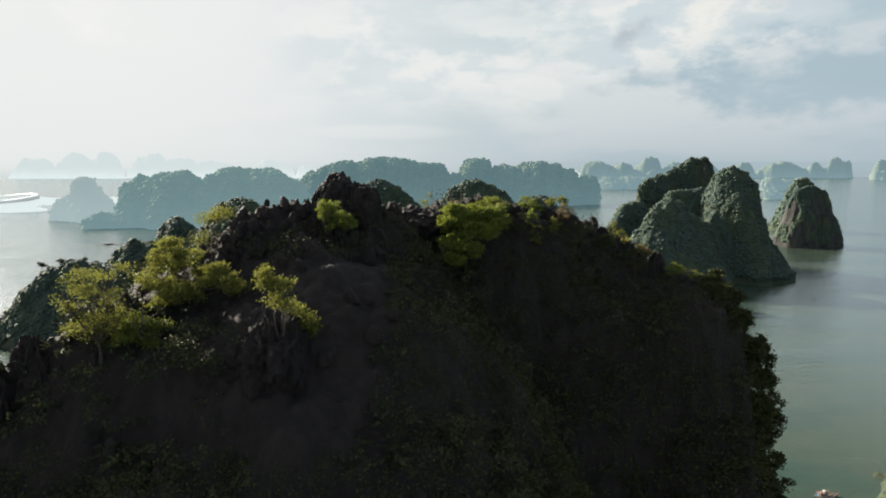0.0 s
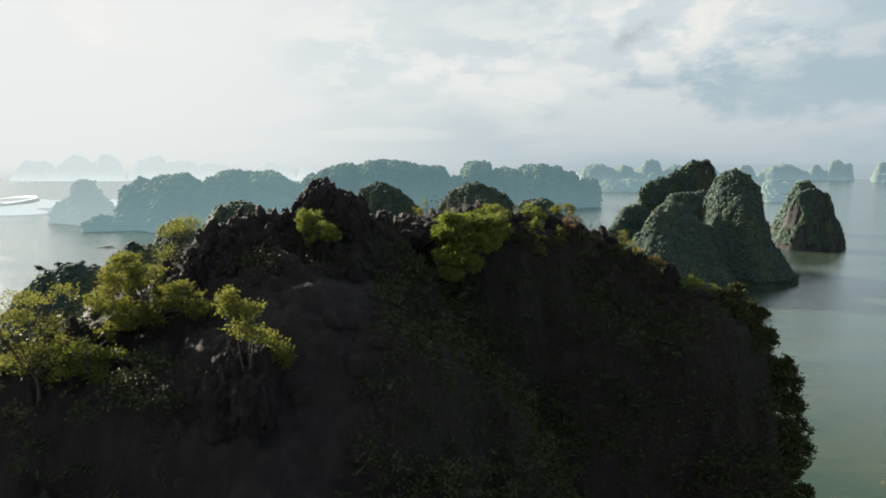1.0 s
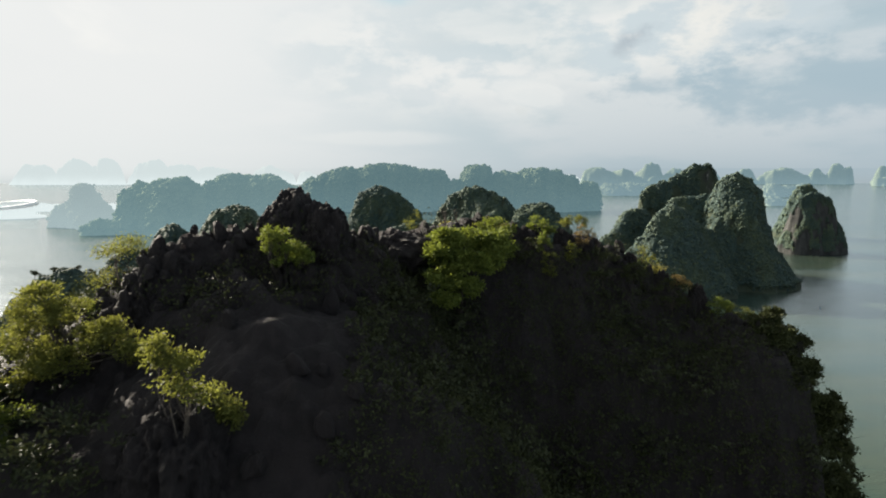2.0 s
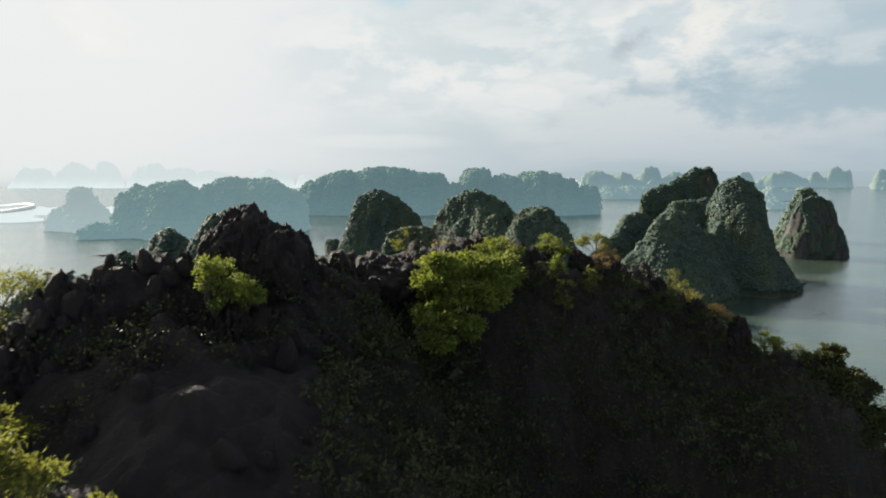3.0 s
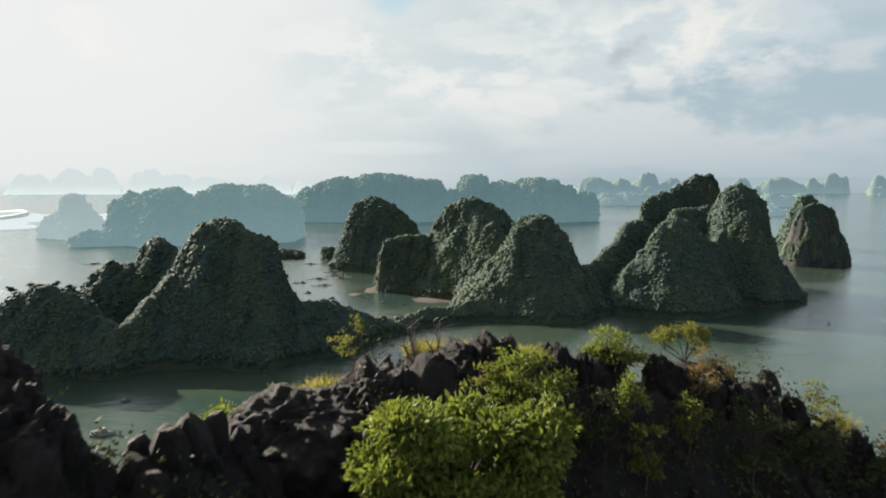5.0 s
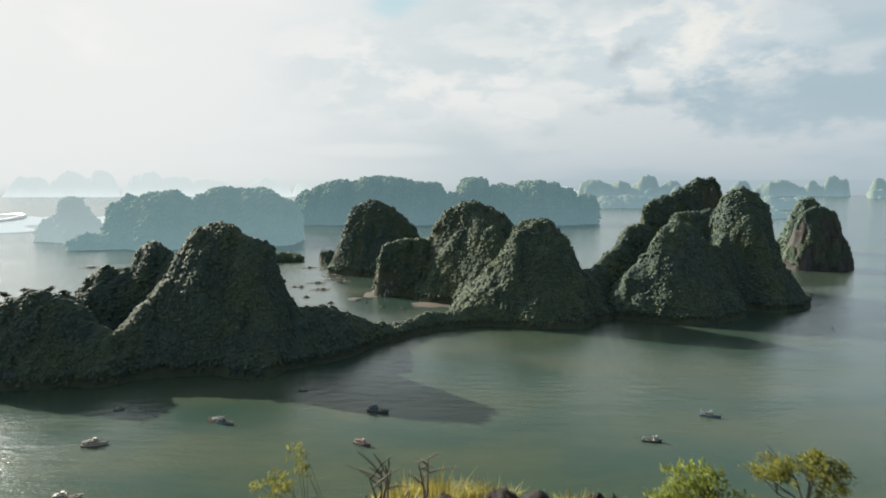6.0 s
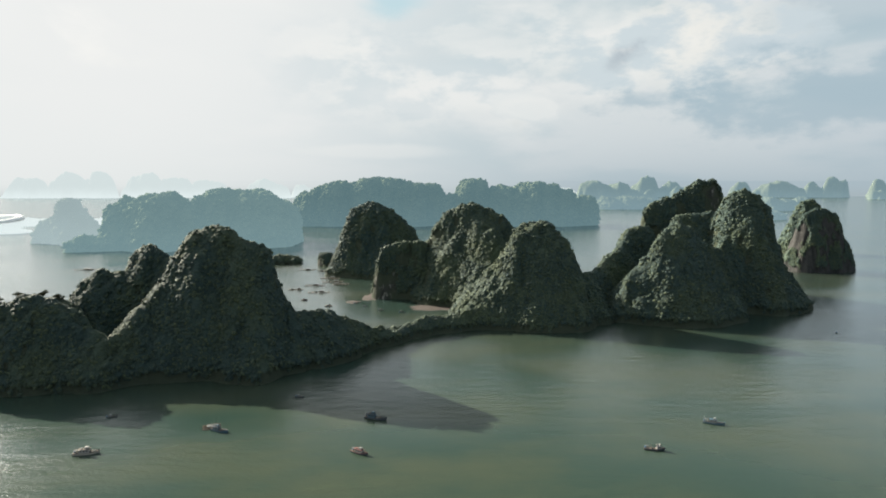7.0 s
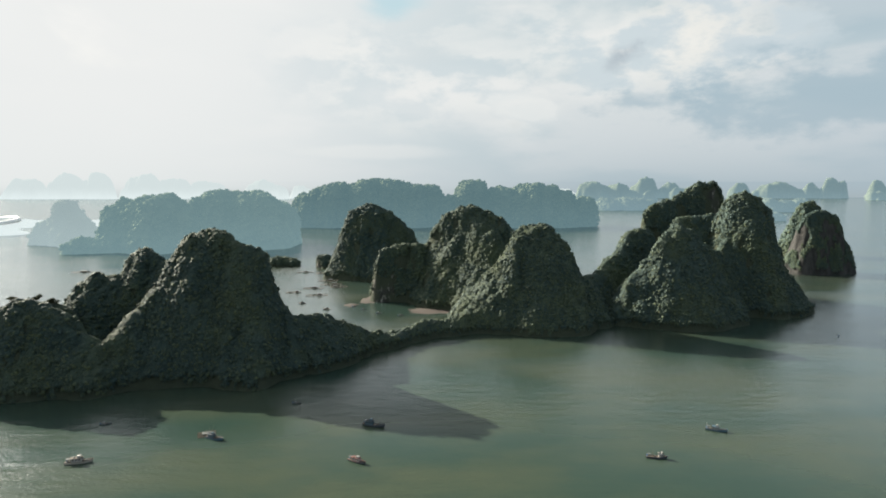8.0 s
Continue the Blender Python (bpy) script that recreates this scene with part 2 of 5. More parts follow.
ROCK = karst_rock()
ISLAND = island_ground()
PILLAR = island_ground("bare_pillar_limestone", 0.60, 0.80, 0.70)
# the bluish dark tone paints a little distance haze into the canopy
FOREST = forest("karst_forest_canopy", (0.034, 0.062, 0.060), (0.100, 0.120, 0.050))
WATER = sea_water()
LEAF_BRIGHT = leaf_material("bright_broad_leaves", (0.026, 0.045, 0.010), (0.142, 0.172, 0.036), 0.36)
# darker copy of the green leaves, with shade put into its colour
LEAF_SHADE = leaf_material("shade_darkened_green_leaves", (0.016, 0.020, 0.011), (0.036, 0.042, 0.018), 0.12)
LEAF_OLIVE = leaf_material("olive_leaves", (0.032, 0.044, 0.013), (0.134, 0.143, 0.037), 0.46)
# leaf colour lowered to carry the shade of the peak's near face
LEAF_DARK = leaf_material("shade_darkened_leaves", (0.018, 0.022, 0.009), (0.038, 0.045, 0.015), 0.12)
LEAF_DRY = leaf_material("dry_brown_leaves", (0.090, 0.062, 0.030), (0.190, 0.140, 0.060), 0.35)
GRASS = leaf_material("dry_tall_grass", (0.080, 0.090, 0.022), (0.210, 0.190, 0.065), 0.40)
BARK = plain("grey_brown_bark", (0.045, 0.035, 0.027), 0.9, vary=0.4, scale=12)
# distance haze is a glow inside these materials, one tone per row
FAR_MID_LEFT = distance_backdrop("wooded_islands_bright_haze_glow", (0.140, 0.228, 0.252))
FAR_MID = distance_backdrop("wooded_islands_blue_haze_glow", (0.098, 0.172, 0.198))
FAR_LEFT = distance_backdrop("islands_sunlit_haze_glow", (0.33, 0.42, 0.44), 0.6)
FAR_RIGHT = distance_backdrop("islands_grey_blue_haze_glow", (0.17, 0.26, 0.30), 0.8)
FAR_EDGE = distance_backdrop("palest_haze_glow", (0.69, 0.775, 0.78), 0.18)

# ---- mesh tools ----
def hash3(ix, iy, iz, seed):
    h = (ix * 374761393 + iy * 668265263 + iz * 2147483647 + seed * 1274126177) & 0xFFFFFFFF
    h = ((h ^ (h >> 13)) * 1274126177) & 0xFFFFFFFF
    h = ((h ^ (h >> 16)) * 2246822519) & 0xFFFFFFFF
    return ((h ^ (h >> 15)) & 0xFFFF) / 32767.5 - 1.0


def vnoise(x, y, z, seed=0):
    """Smooth value noise from -1 to 1 for whole arrays."""
    x, y, z = np.broadcast_arrays(np.asarray(x, float), np.asarray(y, float), np.asarray(z, float))
    fx, fy, fz = np.floor(x), np.floor(y), np.floor(z)
    ix, iy, iz = fx.astype(np.int64), fy.astype(np.int64), fz.astype(np.int64)
    u, v, w = x - fx, y - fy, z - fz
    u, v, w = u * u * (3 - 2 * u), v * v * (3 - 2 * v), w * w * (3 - 2 * w)
    r = 0.0
    for dx in (0, 1):
        for dy in (0, 1):
            for dz in (0, 1):
                k = (u if dx else 1 - u) * (v if dy else 1 - v) * (w if dz else 1 - w)
                r = r + k * hash3(ix + dx, iy + dy, iz + dz, seed)
    return r


def fbm(x, y, z, octaves=4, seed=0, gain=0.5):
    total, amp = 0.0, 1.0
    for o in range(octaves):
        total = total + amp * vnoise(x * 2 ** o, y * 2 ** o, z * 2 ** o, seed + o * 17)
        amp *= gain
    return total


def mesh_from(name, verts, faces, smooth=False):
    """A mesh from arrays of corners and of triangles or quads."""
    verts, faces = np.asarray(verts, np.float32), np.asarray(faces, np.int32)
    me = bpy.data.meshes.new(name)
    k = faces.shape[1]
    me.vertices.add(len(verts))
    me.vertices.foreach_set("co", verts.ravel())
    me.loops.add(faces.size)
    me.loops.foreach_set("vertex_index", faces.ravel())
    me.polygons.add(len(faces))
    me.polygons.foreach_set("loop_start", np.arange(len(faces), dtype=np.int32) * k)
    me.polygons.foreach_set("loop_total", np.full(len(faces), k, np.int32))
    me.polygons.foreach_set("use_smooth", np.full(len(faces), smooth, bool))
    me.update(calc_edges=True)
    me.validate()
    return me


def thing(name, label, category, at=(0, 0, 0), group="", kind=""):
    ob = new(name)
    ob.location = at
    return tagged(ob, label, category, group, kind)


def part(name, source, material, parent=None, label="", kind=""):
    """One mesh object from a bmesh, a mesh or arrays, under its thing."""
    if isinstance(source, bmesh.types.BMesh):
        me = bpy.data.meshes.new(name)
        source.to_mesh(me)
        source.free()
    elif isinstance(source, tuple):
        me = mesh_from(name, *source)
    else:
        me = source
    if not me.materials:
        me.materials.append(material)
    ob = new(name, me)
    ob.parent = parent
    return tagged(ob, label, kind=kind)


def joined(pieces):
    """Arrays of several pieces as one."""
    vs, fs, n = [], [], 0
    for v, f in pieces:
        vs.append(np.asarray(v, float))
        fs.append(np.asarray(f, int) + n)
        n += len(v)
    return np.concatenate(vs), np.concatenate(fs)


def tube(points, radii, sides=6):
    """A tapered limb along points, closed at its end."""
    pts = [Vector(p) for p in points]
    vs, fs = [], []
    for i, p in enumerate(pts):
        d = (pts[min(i + 1, len(pts) - 1)] - pts[max(i - 1, 0)]).normalized()
        a = d.orthogonal().normalized()
        b = d.cross(a)
        for s in range(sides):
            t = 2 * math.pi * s / sides
            vs.append(p + (a * math.cos(t) + b * math.sin(t)) * radii[i])
    for i in range(len(pts) - 1):
        for s in range(sides):
            q, r = i * sides + s, i * sides + (s + 1) % sides
            fs.append((q, r, r + sides, q + sides))
    return np.array([tuple(v) for v in vs]), np.array(fs)


def box_arrays(x0, x1, y0, y1, z0, z1):
    v = [(x, y, z) for x in (x0, x1) for y in (y0, y1) for z in (z0, z1)]
    f = [(0, 1, 3, 2), (4, 6, 7, 5), (0, 4, 5, 1), (2, 3, 7, 6), (0, 2, 6, 4), (1, 5, 7, 3)]
    return np.array(v, float), np.array(f)


def rounded_box(x, y, z, sx, sy, sz, bevel=0.05):
    bm = bmesh.new()
    bmesh.ops.create_cube(bm, size=1)
    bmesh.ops.scale(bm, vec=(sx, sy, sz), verts=bm.verts)
    bmesh.ops.bevel(bm, geom=bm.edges[:], offset=bevel, segments=2, affect="EDGES")
    bmesh.ops.translate(bm, vec=(x, y, z), verts=bm.verts)
    return bm


def ball_template(level, seed, squash=0.8, lump=0.35):
    bm = bmesh.new()
    bmesh.ops.create_icosphere(bm, subdivisions=level, radius=1)
    v = np.array([tuple(q.co) for q in bm.verts])
    f = np.array([[q.index for q in p.verts] for p in bm.faces])
    bm.free()
    v = v * (1 + lump * fbm(v[:, 0] * 1.9 + seed * 5.1, v[:, 1] * 1.9, v[:, 2] * 1.9, 2, seed, 0.7))[:, None]
    v[:, 2] *= squash
    return v, f


def leaf_array(centres, ways, size, width, rng, droop=0.25):
    """Small folded leaves, four corners and two triangles each, with stalks at the centres."""
    n = len(centres)
    d = ways + rng.normal(0, 0.6, (n, 3))
    d[:, 2] -= droop * rng.random(n)
    d /= np.linalg.norm(d, axis=1)[:, None] + 1e-9
    side = np.cross(d, rng.normal(0, 1, (n, 3)))
    side /= np.linalg.norm(side, axis=1)[:, None] + 1e-9
    up = np.cross(side, d)
    s = (size * rng.uniform(0.65, 1.25, n))[:, None]
    w = s * width
    mid = centres + d * s * 0.45
    v = np.stack([centres, mid + side * w + up * w * 0.35, centres + d * s - up * s * 0.10, mid - side * w + up * w * 0.35], 1)
    b = np.arange(n)[:, None] * 4
    f = np.concatenate([b + np.array([[0, 1, 2]]), b + np.array([[0, 2, 3]])], 0)
    return v.reshape(-1, 3), f


def crown_arrays(lobes, count, size, width, rng, per=16, shell=0.5, droop=0.25, seed=0, spread=0.62):
    """Leaves in sprigs over uneven lobes (x, y, z, rx, ry, rz), with gaps between the sprigs."""
    lobes = np.array(lobes, float)
    weight = lobes[:, 3] * lobes[:, 4] + lobes[:, 4] * lobes[:, 5]
    pick = rng.choice(len(lobes), count // per, p=weight / weight.sum())
    d = rng.normal(0, 1, (len(pick), 3))
    d[:, 2] += 0.25
    d /= np.linalg.norm(d, axis=1)[:, None]
    r = (shell + (1 - shell) * rng.random(len(pick)) ** 0.6)
    r *= 0.92 + 0.42 * fbm(d[:, 0] * 2.2 + pick * 7, d[:, 1] * 2.2, d[:, 2] * 2.2, 2, seed)
    c = lobes[pick, :3] + d * lobes[pick, 3:] * r[:, None]
    centres = np.repeat(c, per, 0) + rng.normal(0, size * spread, (len(c) * per, 3)) * np.array([1, 1, 0.6])
    return leaf_array(centres, np.repeat(d, per, 0) + np.array([0, 0, 0.15]), size, width, rng, droop)


def limb_arrays(root, lobes, rng, thick, sides=6):
    """A short trunk and bent limbs that reach into the lobes."""
    root = Vector(root)
    pieces = []
    mean = sum((Vector(q[:3]) for q in lobes), Vector()) / len(lobes)
    fork = root.lerp(mean, 0.35) + Vector((rng.normal(0, 0.05), rng.normal(0, 0.05), 0))
    pieces.append(tube([root - Vector((0, 0, thick * 4)), root.lerp(fork, 0.5) + Vector((thick * 0.7, 0, 0)), fork], [thick * 1.5, thick * 1.05, thick * 0.9], sides))
    for q in lobes:
        for k in range(2):
            tip = Vector(q[:3]) + Vector((rng.normal(0, q[3] * 0.4), rng.normal(0, q[4] * 0.4), q[5] * rng.uniform(0.1, 0.7)))
            mid = fork.lerp(tip, 0.5) + Vector((rng.normal(0, 0.12), rng.normal(0, 0.12), rng.normal(0.03, 0.06))) * (tip - fork).length
            pieces.append(tube([fork, mid, tip], [thick * 0.75, thick * 0.45, thick * 0.12], 5))
            for j in range(2):
                side = tip + Vector((rng.normal(0, q[3] * 0.45), rng.normal(0, q[4] * 0.45), rng.normal(0, q[5] * 0.35)))
                pieces.append(tube([mid, mid.lerp(side, 0.6), side], [thick * 0.35, thick * 0.2, thick * 0.06], 4))
    return joined(pieces)


def clumped(lobes, each, rng, size=0.42):
    """Every lobe broken up into leafy clumps over its shell, with dark gaps between them."""
    out = []
    for x, y, z, rx, ry, rz in lobes:
        for k in range(each):
            d = rng.normal(0, 1, 3) + np.array([0, -0.2, 0.35])
            d /= np.linalg.norm(d)
            r = size * rng.uniform(0.7, 1.25)
            q = rng.uniform(0.62, 0.95)
            out.append((x + d[0] * rx * q, y + d[1] * ry * q, z + d[2] * rz * q, rx * r, ry * r, rz * r * 0.8))
    return out


def shrub(name, label, root, lobes, count, size, width, material, seed, thick=0.05, category="shrub", shell=0.5, droop=0.25, per=16, group="", spread=0.62, clumps=6):
    """A woody plant: trunk with limbs, and a crown of single leaves. Lobes are given from its root."""
    rng = np.random.default_rng(seed)
    if root[1] < 60:      # on the peak: the stems reach down to the rock
        drop = max(0.0, root[2] - ground_at(root[0], root[1]) - 0.1)
        root, lobes = (root[0], root[1], root[2] - drop), [(a, b, c + drop, *r) for a, b, c, *r in lobes]
        lobes = lobes + [(a * 0.8, b * 0.8, c * 0.45, *r) for a, b, c, *r in lobes if 0.25 < drop and clumps < 9]
    ob = thing(name, label, category, root, group)
    part("trunk", limb_arrays((0, 0, 0), lobes, rng, thick), BARK, ob, "thin grey-brown stems")
    part("crown", crown_arrays(clumped(lobes, clumps, rng), count, size, width, rng, per, shell, droop, seed, spread), material, ob)
    return ob


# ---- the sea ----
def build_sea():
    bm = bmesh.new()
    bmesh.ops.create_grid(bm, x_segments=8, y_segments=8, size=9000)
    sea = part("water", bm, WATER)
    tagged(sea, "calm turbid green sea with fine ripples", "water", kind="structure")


build_sea()


# ---- karst islands ----
def tower_height(x, y, towers, sharp, square):
    """Rounded, steep-sided limestone towers (x, y, rx, ry, h, p, skew) melted into one height field; skew makes the left flank the longer one."""
    total = 0.0
    for tx, ty, rx, ry, h, p, skew in towers:
        wide = rx * np.where(x < tx, 1 + skew, 1 - skew)
        q = (np.abs((x - tx) / wide) ** square + np.abs((y - ty) / ry) ** square + 0.2236 ** square) ** (1 / square)
        q = (q - 0.2236) / 0.79
        q = np.maximum(q, 0.0)
        total = total + np.exp(np.clip(sharp * (h * (1 - q ** p) + 0.0), -60, 60))
    return np.log(total + 1e-26) / sharp


def karst_surface(towers, cell, seed, relief=1.0, cliff=7.0, sharp=0.2, square=2.0):
    towers = [(*q, 0.0)[:7] for q in towers]
    t = np.array(towers, float)
    x0, x1 = (t[:, 0] - t[:, 2] * 1.5).min(), (t[:, 0] + t[:, 2] * 1.5).max()
    y0, y1 = (t[:, 1] - t[:, 3] * 1.5).min(), (t[:, 1] + t[:, 3] * 1.5).max()
    x, y = np.meshgrid(np.arange(x0, x1, cell), np.arange(y0, y1, cell))
    k = relief
    wx = x + k * (9 * fbm(x / (30 * k), y / (30 * k), seed, 3, seed) + 1.8 * fbm(x / (6 * k), y / (6 * k), 2.2, 2, seed + 1))
    wy = y + k * (9 * fbm(x / (30 * k), y / (30 * k), seed + 9.5, 3, seed + 5) + 1.8 * fbm(x / (6 * k), y / (6 * k), 8.2, 2, seed + 2))
    lower = cliff * k + 1.5
    h = tower_height(wx, wy, [(a, b, c, d, max(e - lower, 2.0), p, s) for a, b, c, d, e, p, s in towers], sharp / k, square)
    h = h + 5 * k * fbm(x / (30 * k), y / (30 * k), 3.3, 4, seed + 40) * np.clip(h / (20 * k), 0, 1)
    h = h + 1.6 * k * fbm(x / (5 * k), y / (5 * k), 1.1, 2, seed + 70)
    s = np.clip(h / (2.0 * k), 0, 1)
    h = h + cliff * k * s * s * (3 - 2 * s)
    return x, y, h


def main_mass(mask):
    """The cells that hang together with the largest mass; stray crumbs are left out."""
    best = np.zeros_like(mask)
    left = mask.copy()
    for attempt in range(6):
        if left.sum() <= best.sum():
            break
        seed = np.zeros_like(mask)
        seed.ravel()[np.flatnonzero(left)[left.sum() // 2]] = True
        count = 0
        while seed.sum() != count:
            count = seed.sum()
            for _ in range(12):
                g = seed.copy()
                g[1:] |= seed[:-1]
                g[:-1] |= seed[1:]
                g[:, 1:] |= seed[:, :-1]
                g[:, :-1] |= seed[:, 1:]
                seed = g & left
        if count > best.sum():
            best = seed
        left = left & ~seed
    return best


def karst_arrays(x, y, h, floor=-2.5):
    ny, nx = h.shape
    keep = main_mass(h > floor)
    grid = np.arange(nx * ny).reshape(ny, nx)
    a, b, c, d = grid[:-1, :-1], grid[:-1, 1:], grid[1:, 1:], grid[1:, :-1]
    ok = keep[:-1, :-1] | keep[:-1, 1:] | keep[1:, 1:] | keep[1:, :-1]
    f = np.stack([a[ok], b[ok], c[ok], d[ok]], 1)
    v = np.stack([x.ravel(), y.ravel(), np.maximum(h, floor - 6).ravel()], 1)
    used = np.unique(f)
    remap = np.zeros(len(v), int)
    remap[used] = np.arange(len(used))
    return v[used], remap[f]


def crown_top(seed):
    """The upper shell of a lumpy tree crown."""
    v, f = ball_template(1, seed, 0.95, 0.5)
    f = f[v[f][:, :, 2].mean(1) > -0.45]
    used = np.unique(f)
    return v[used], np.searchsorted(used, f)


CROWNS = [crown_top(s + 20) for s in range(9)]


def crowns_on(at, lean, r, rng):
    """Single crowns at the places given, each turned along its own way."""
    lean = lean / np.linalg.norm(lean, axis=1)[:, None]
    t1 = np.cross(lean, np.array([0.31, 0.11, 0.94]))
    t1 /= np.linalg.norm(t1, axis=1)[:, None] + 1e-6
    t2 = np.cross(lean, t1)
    kind = rng.integers(0, len(CROWNS), len(at))
    pieces = []
    for k, (tv, tf) in enumerate(CROWNS):
        m = np.nonzero(kind == k)[0]
        a = rng.uniform(0, 6.283, len(m))[:, None]
        vx = tv[None, :, 0] * np.cos(a) - tv[None, :, 1] * np.sin(a)
        vy = tv[None, :, 0] * np.sin(a) + tv[None, :, 1] * np.cos(a)
        vz = tv[None, :, 2] * rng.uniform(0.45, 0.9, len(m))[:, None]
        v = vx[..., None] * t1[m][:, None] + vy[..., None] * t2[m][:, None] + vz[..., None] * lean[m][:, None]
        v = v * r[m][:, None, None] + at[m][:, None, :]
        pieces.append((v.reshape(-1, 3), (tf[None] + (np.arange(len(m)) * len(tv))[:, None, None]).reshape(-1, 3)))
    return joined(pieces)


def canopy_arrays(x, y, h, cell, grain, rng, steepest):
    """A closed, puffy tree canopy over all but the barest cliffs, with leaf sprays that break its outline."""
    gy, gx = np.gradient(h, cell)
    up = 1 / np.sqrt(1 + gx ** 2 + gy ** 2)
    cover = up + 0.16 * fbm(x / 16, y / 16, h / 22, 3, 91) - steepest
    big, small = 3.1 * grain, 1.35 * grain
    puff = 1.7 * np.abs(vnoise(x / big, y / big, h / big, 7)) + 1.5 * np.abs(vnoise(x / small, y / small, h / small, 8)) + 0.5 * vnoise(x / (3 * big), y / (3 * big), h / (3 * big), 9)
    foot = 2.8 + 2.6 * vnoise(x / 13, y / 13, 0.5, 12)
    lift = grain * (0.55 + puff) * np.clip(cover / 0.07, 0, 1) * np.clip((h - foot) / 3, 0.05, 1)
    nx_, ny_, nz_ = -gx * up, -gy * up, up + 0.3
    size = np.sqrt(nx_ ** 2 + ny_ ** 2 + nz_ ** 2)
    v = np.stack([x + lift * nx_ / size, y + lift * ny_ / size, h + lift * nz_ / size], -1).reshape(-1, 3)
    ok = (cover > 0) & (h > foot)
    grid = np.arange(h.size).reshape(h.shape)
    q = ok[:-1, :-1] & ok[:-1, 1:] & ok[1:, 1:] & ok[1:, :-1]
    f = np.stack([grid[:-1, :-1][q], grid[:-1, 1:][q], grid[1:, 1:][q], grid[1:, :-1][q]], 1)
    used = np.unique(f)
    weight = np.minimum(1 / up.ravel()[used], 8.0) * np.where(gy.ravel()[used] > -0.2, 1.0, 0.15)
    n = int(weight.sum() * cell * cell / (1.2 * grain) ** 2)
    pick = used[rng.choice(len(used), n, p=weight / weight.sum())]
    lean = np.stack([nx_.ravel()[pick], ny_.ravel()[pick], nz_.ravel()[pick]], 1)
    at = v[pick] + np.stack([-ny_.ravel()[pick], nx_.ravel()[pick], 0 * pick], 1) * rng.uniform(-0.7, 0.7, (n, 1)) * cell
    at[:, 2] += rng.uniform(-0.5, 0.5, n) * cell * np.minimum(1 / up.ravel()[pick] - 1, 3.0)
    lv, lf = leaf_array(at - lean * 0.2 * grain, lean + rng.normal(0, 0.5, (n, 3)), grain * 0.85, 0.45, rng, 0.2)
    steep = (1 / up.ravel()[pick] > 1.7) & (rng.random(n) < 0.20) | (rng.random(n) < 0.10)
    cv, cf = crowns_on(at[steep], lean[steep], grain * rng.uniform(0.9, 2.0, steep.sum()), rng)
    remap = np.zeros(h.size, int)
    remap[used] = np.arange(len(used))
    f = remap[f]
    f = np.concatenate([f[:, [0, 1, 2]], f[:, [0, 2, 3]]])
    return joined([(v[used], f), (lv, lf), (cv, cf)])


def ridge_height(x, y, ridges, blend=0.32):
    """Limestone ridges melted into one height field. A ridge: its crest (x, y, z), how steep its western, eastern and southern flanks fall and how round its top is."""
    total = 0.0
    for crest, west, east, south, round_top in ridges:
        best = np.full(x.shape, -1e3)
        for (ax, ay, az), (bx, by, bz) in zip(crest, crest[1:]):
            ux, uy = bx - ax, by - ay
            t = np.clip(((x - ax) * ux + (y - ay) * uy) / (ux * ux + uy * uy), 0, 1)
            dx = x - ax - t * ux
            dy = y - ay - t * uy
            d = np.sqrt(dx * dx + dy * dy) + 1e-6
            along = (dx / d) ** 2
            steep = along * np.where(dx < 0, west, east) + (1 - along) * np.where(dy < 0, south, 2.6)
            best = np.maximum(best, az + t * (bz - az) - steep * (np.sqrt(d * d + round_top ** 2) - round_top))
        total = total + np.exp(np.clip(blend * best, -40, 60))
    return np.log(total + 1e-17) / blend


def ridge_surface(ridges, cell, seed, relief=1.0, cliff=4.0):
    pts = np.array([p for crest, *_ in ridges for p in crest], float)
    reach = pts[:, 2].max() * 0.75 + 12
    x, y = np.meshgrid(np.arange(pts[:, 0].min() - reach, pts[:, 0].max() + reach, cell), np.arange(pts[:, 1].min() - reach, pts[:, 1].max() + reach, cell))
    wx = x + relief * (3.6 * fbm(x / 24, y / 24, seed, 3, seed) + 1.4 * fbm(x / 6, y / 6, 2.2, 2, seed + 1))
    wy = y + relief * (3.6 * fbm(x / 24, y / 24, seed + 9.5, 3, seed + 5) + 1.4 * fbm(x / 6, y / 6, 8.2, 2, seed + 2))
    h = ridge_height(wx, wy, ridges) - cliff - 2.2
    flank = np.clip(h / 20, 0, 1)
    h = h - relief * 3.2 * flank * (np.abs(fbm(x / 19, y / 19, h / 60, 3, seed + 30)) - 0.25)      # gullies
    h = h + relief * 1.7 * flank * fbm(x / 9, y / 9, h / 14, 3, seed + 40)
    h = h + 0.8 * fbm(x / 5, y / 5, 1.1, 2, seed + 70)
    s = np.clip(h / 2.0, 0, 1)
    return x, y, h + cliff * s * s * (3 - 2 * s)


def island_from(label, surface, cell, seed, grain, material, wooded, steepest, ground):
    x, y, h = surface
    v, f = karst_arrays(x[::2, ::2], y[::2, ::2], h[::2, ::2])
    c = (float((v[:, 0].min() + v[:, 0].max()) / 2), float((v[:, 1].min() + v[:, 1].max()) / 2), 0.0)
    ob = thing("karst_island", label, "island", c, "karst islands in the bay")
    off = np.array(c)
    part("limestone_body", (v - off, f, True), material or ground or ISLAND, ob)
    if wooded:
        h = np.where(main_mass(h > -2.5), h, -5.0)
        fv, ff = canopy_arrays(x, y, h, cell, grain, np.random.default_rng(seed + 500), steepest)
        part("forest", (fv - off, ff, True), material or FOREST, ob, "dense low tropical forest canopy", "stuff")
    return ob


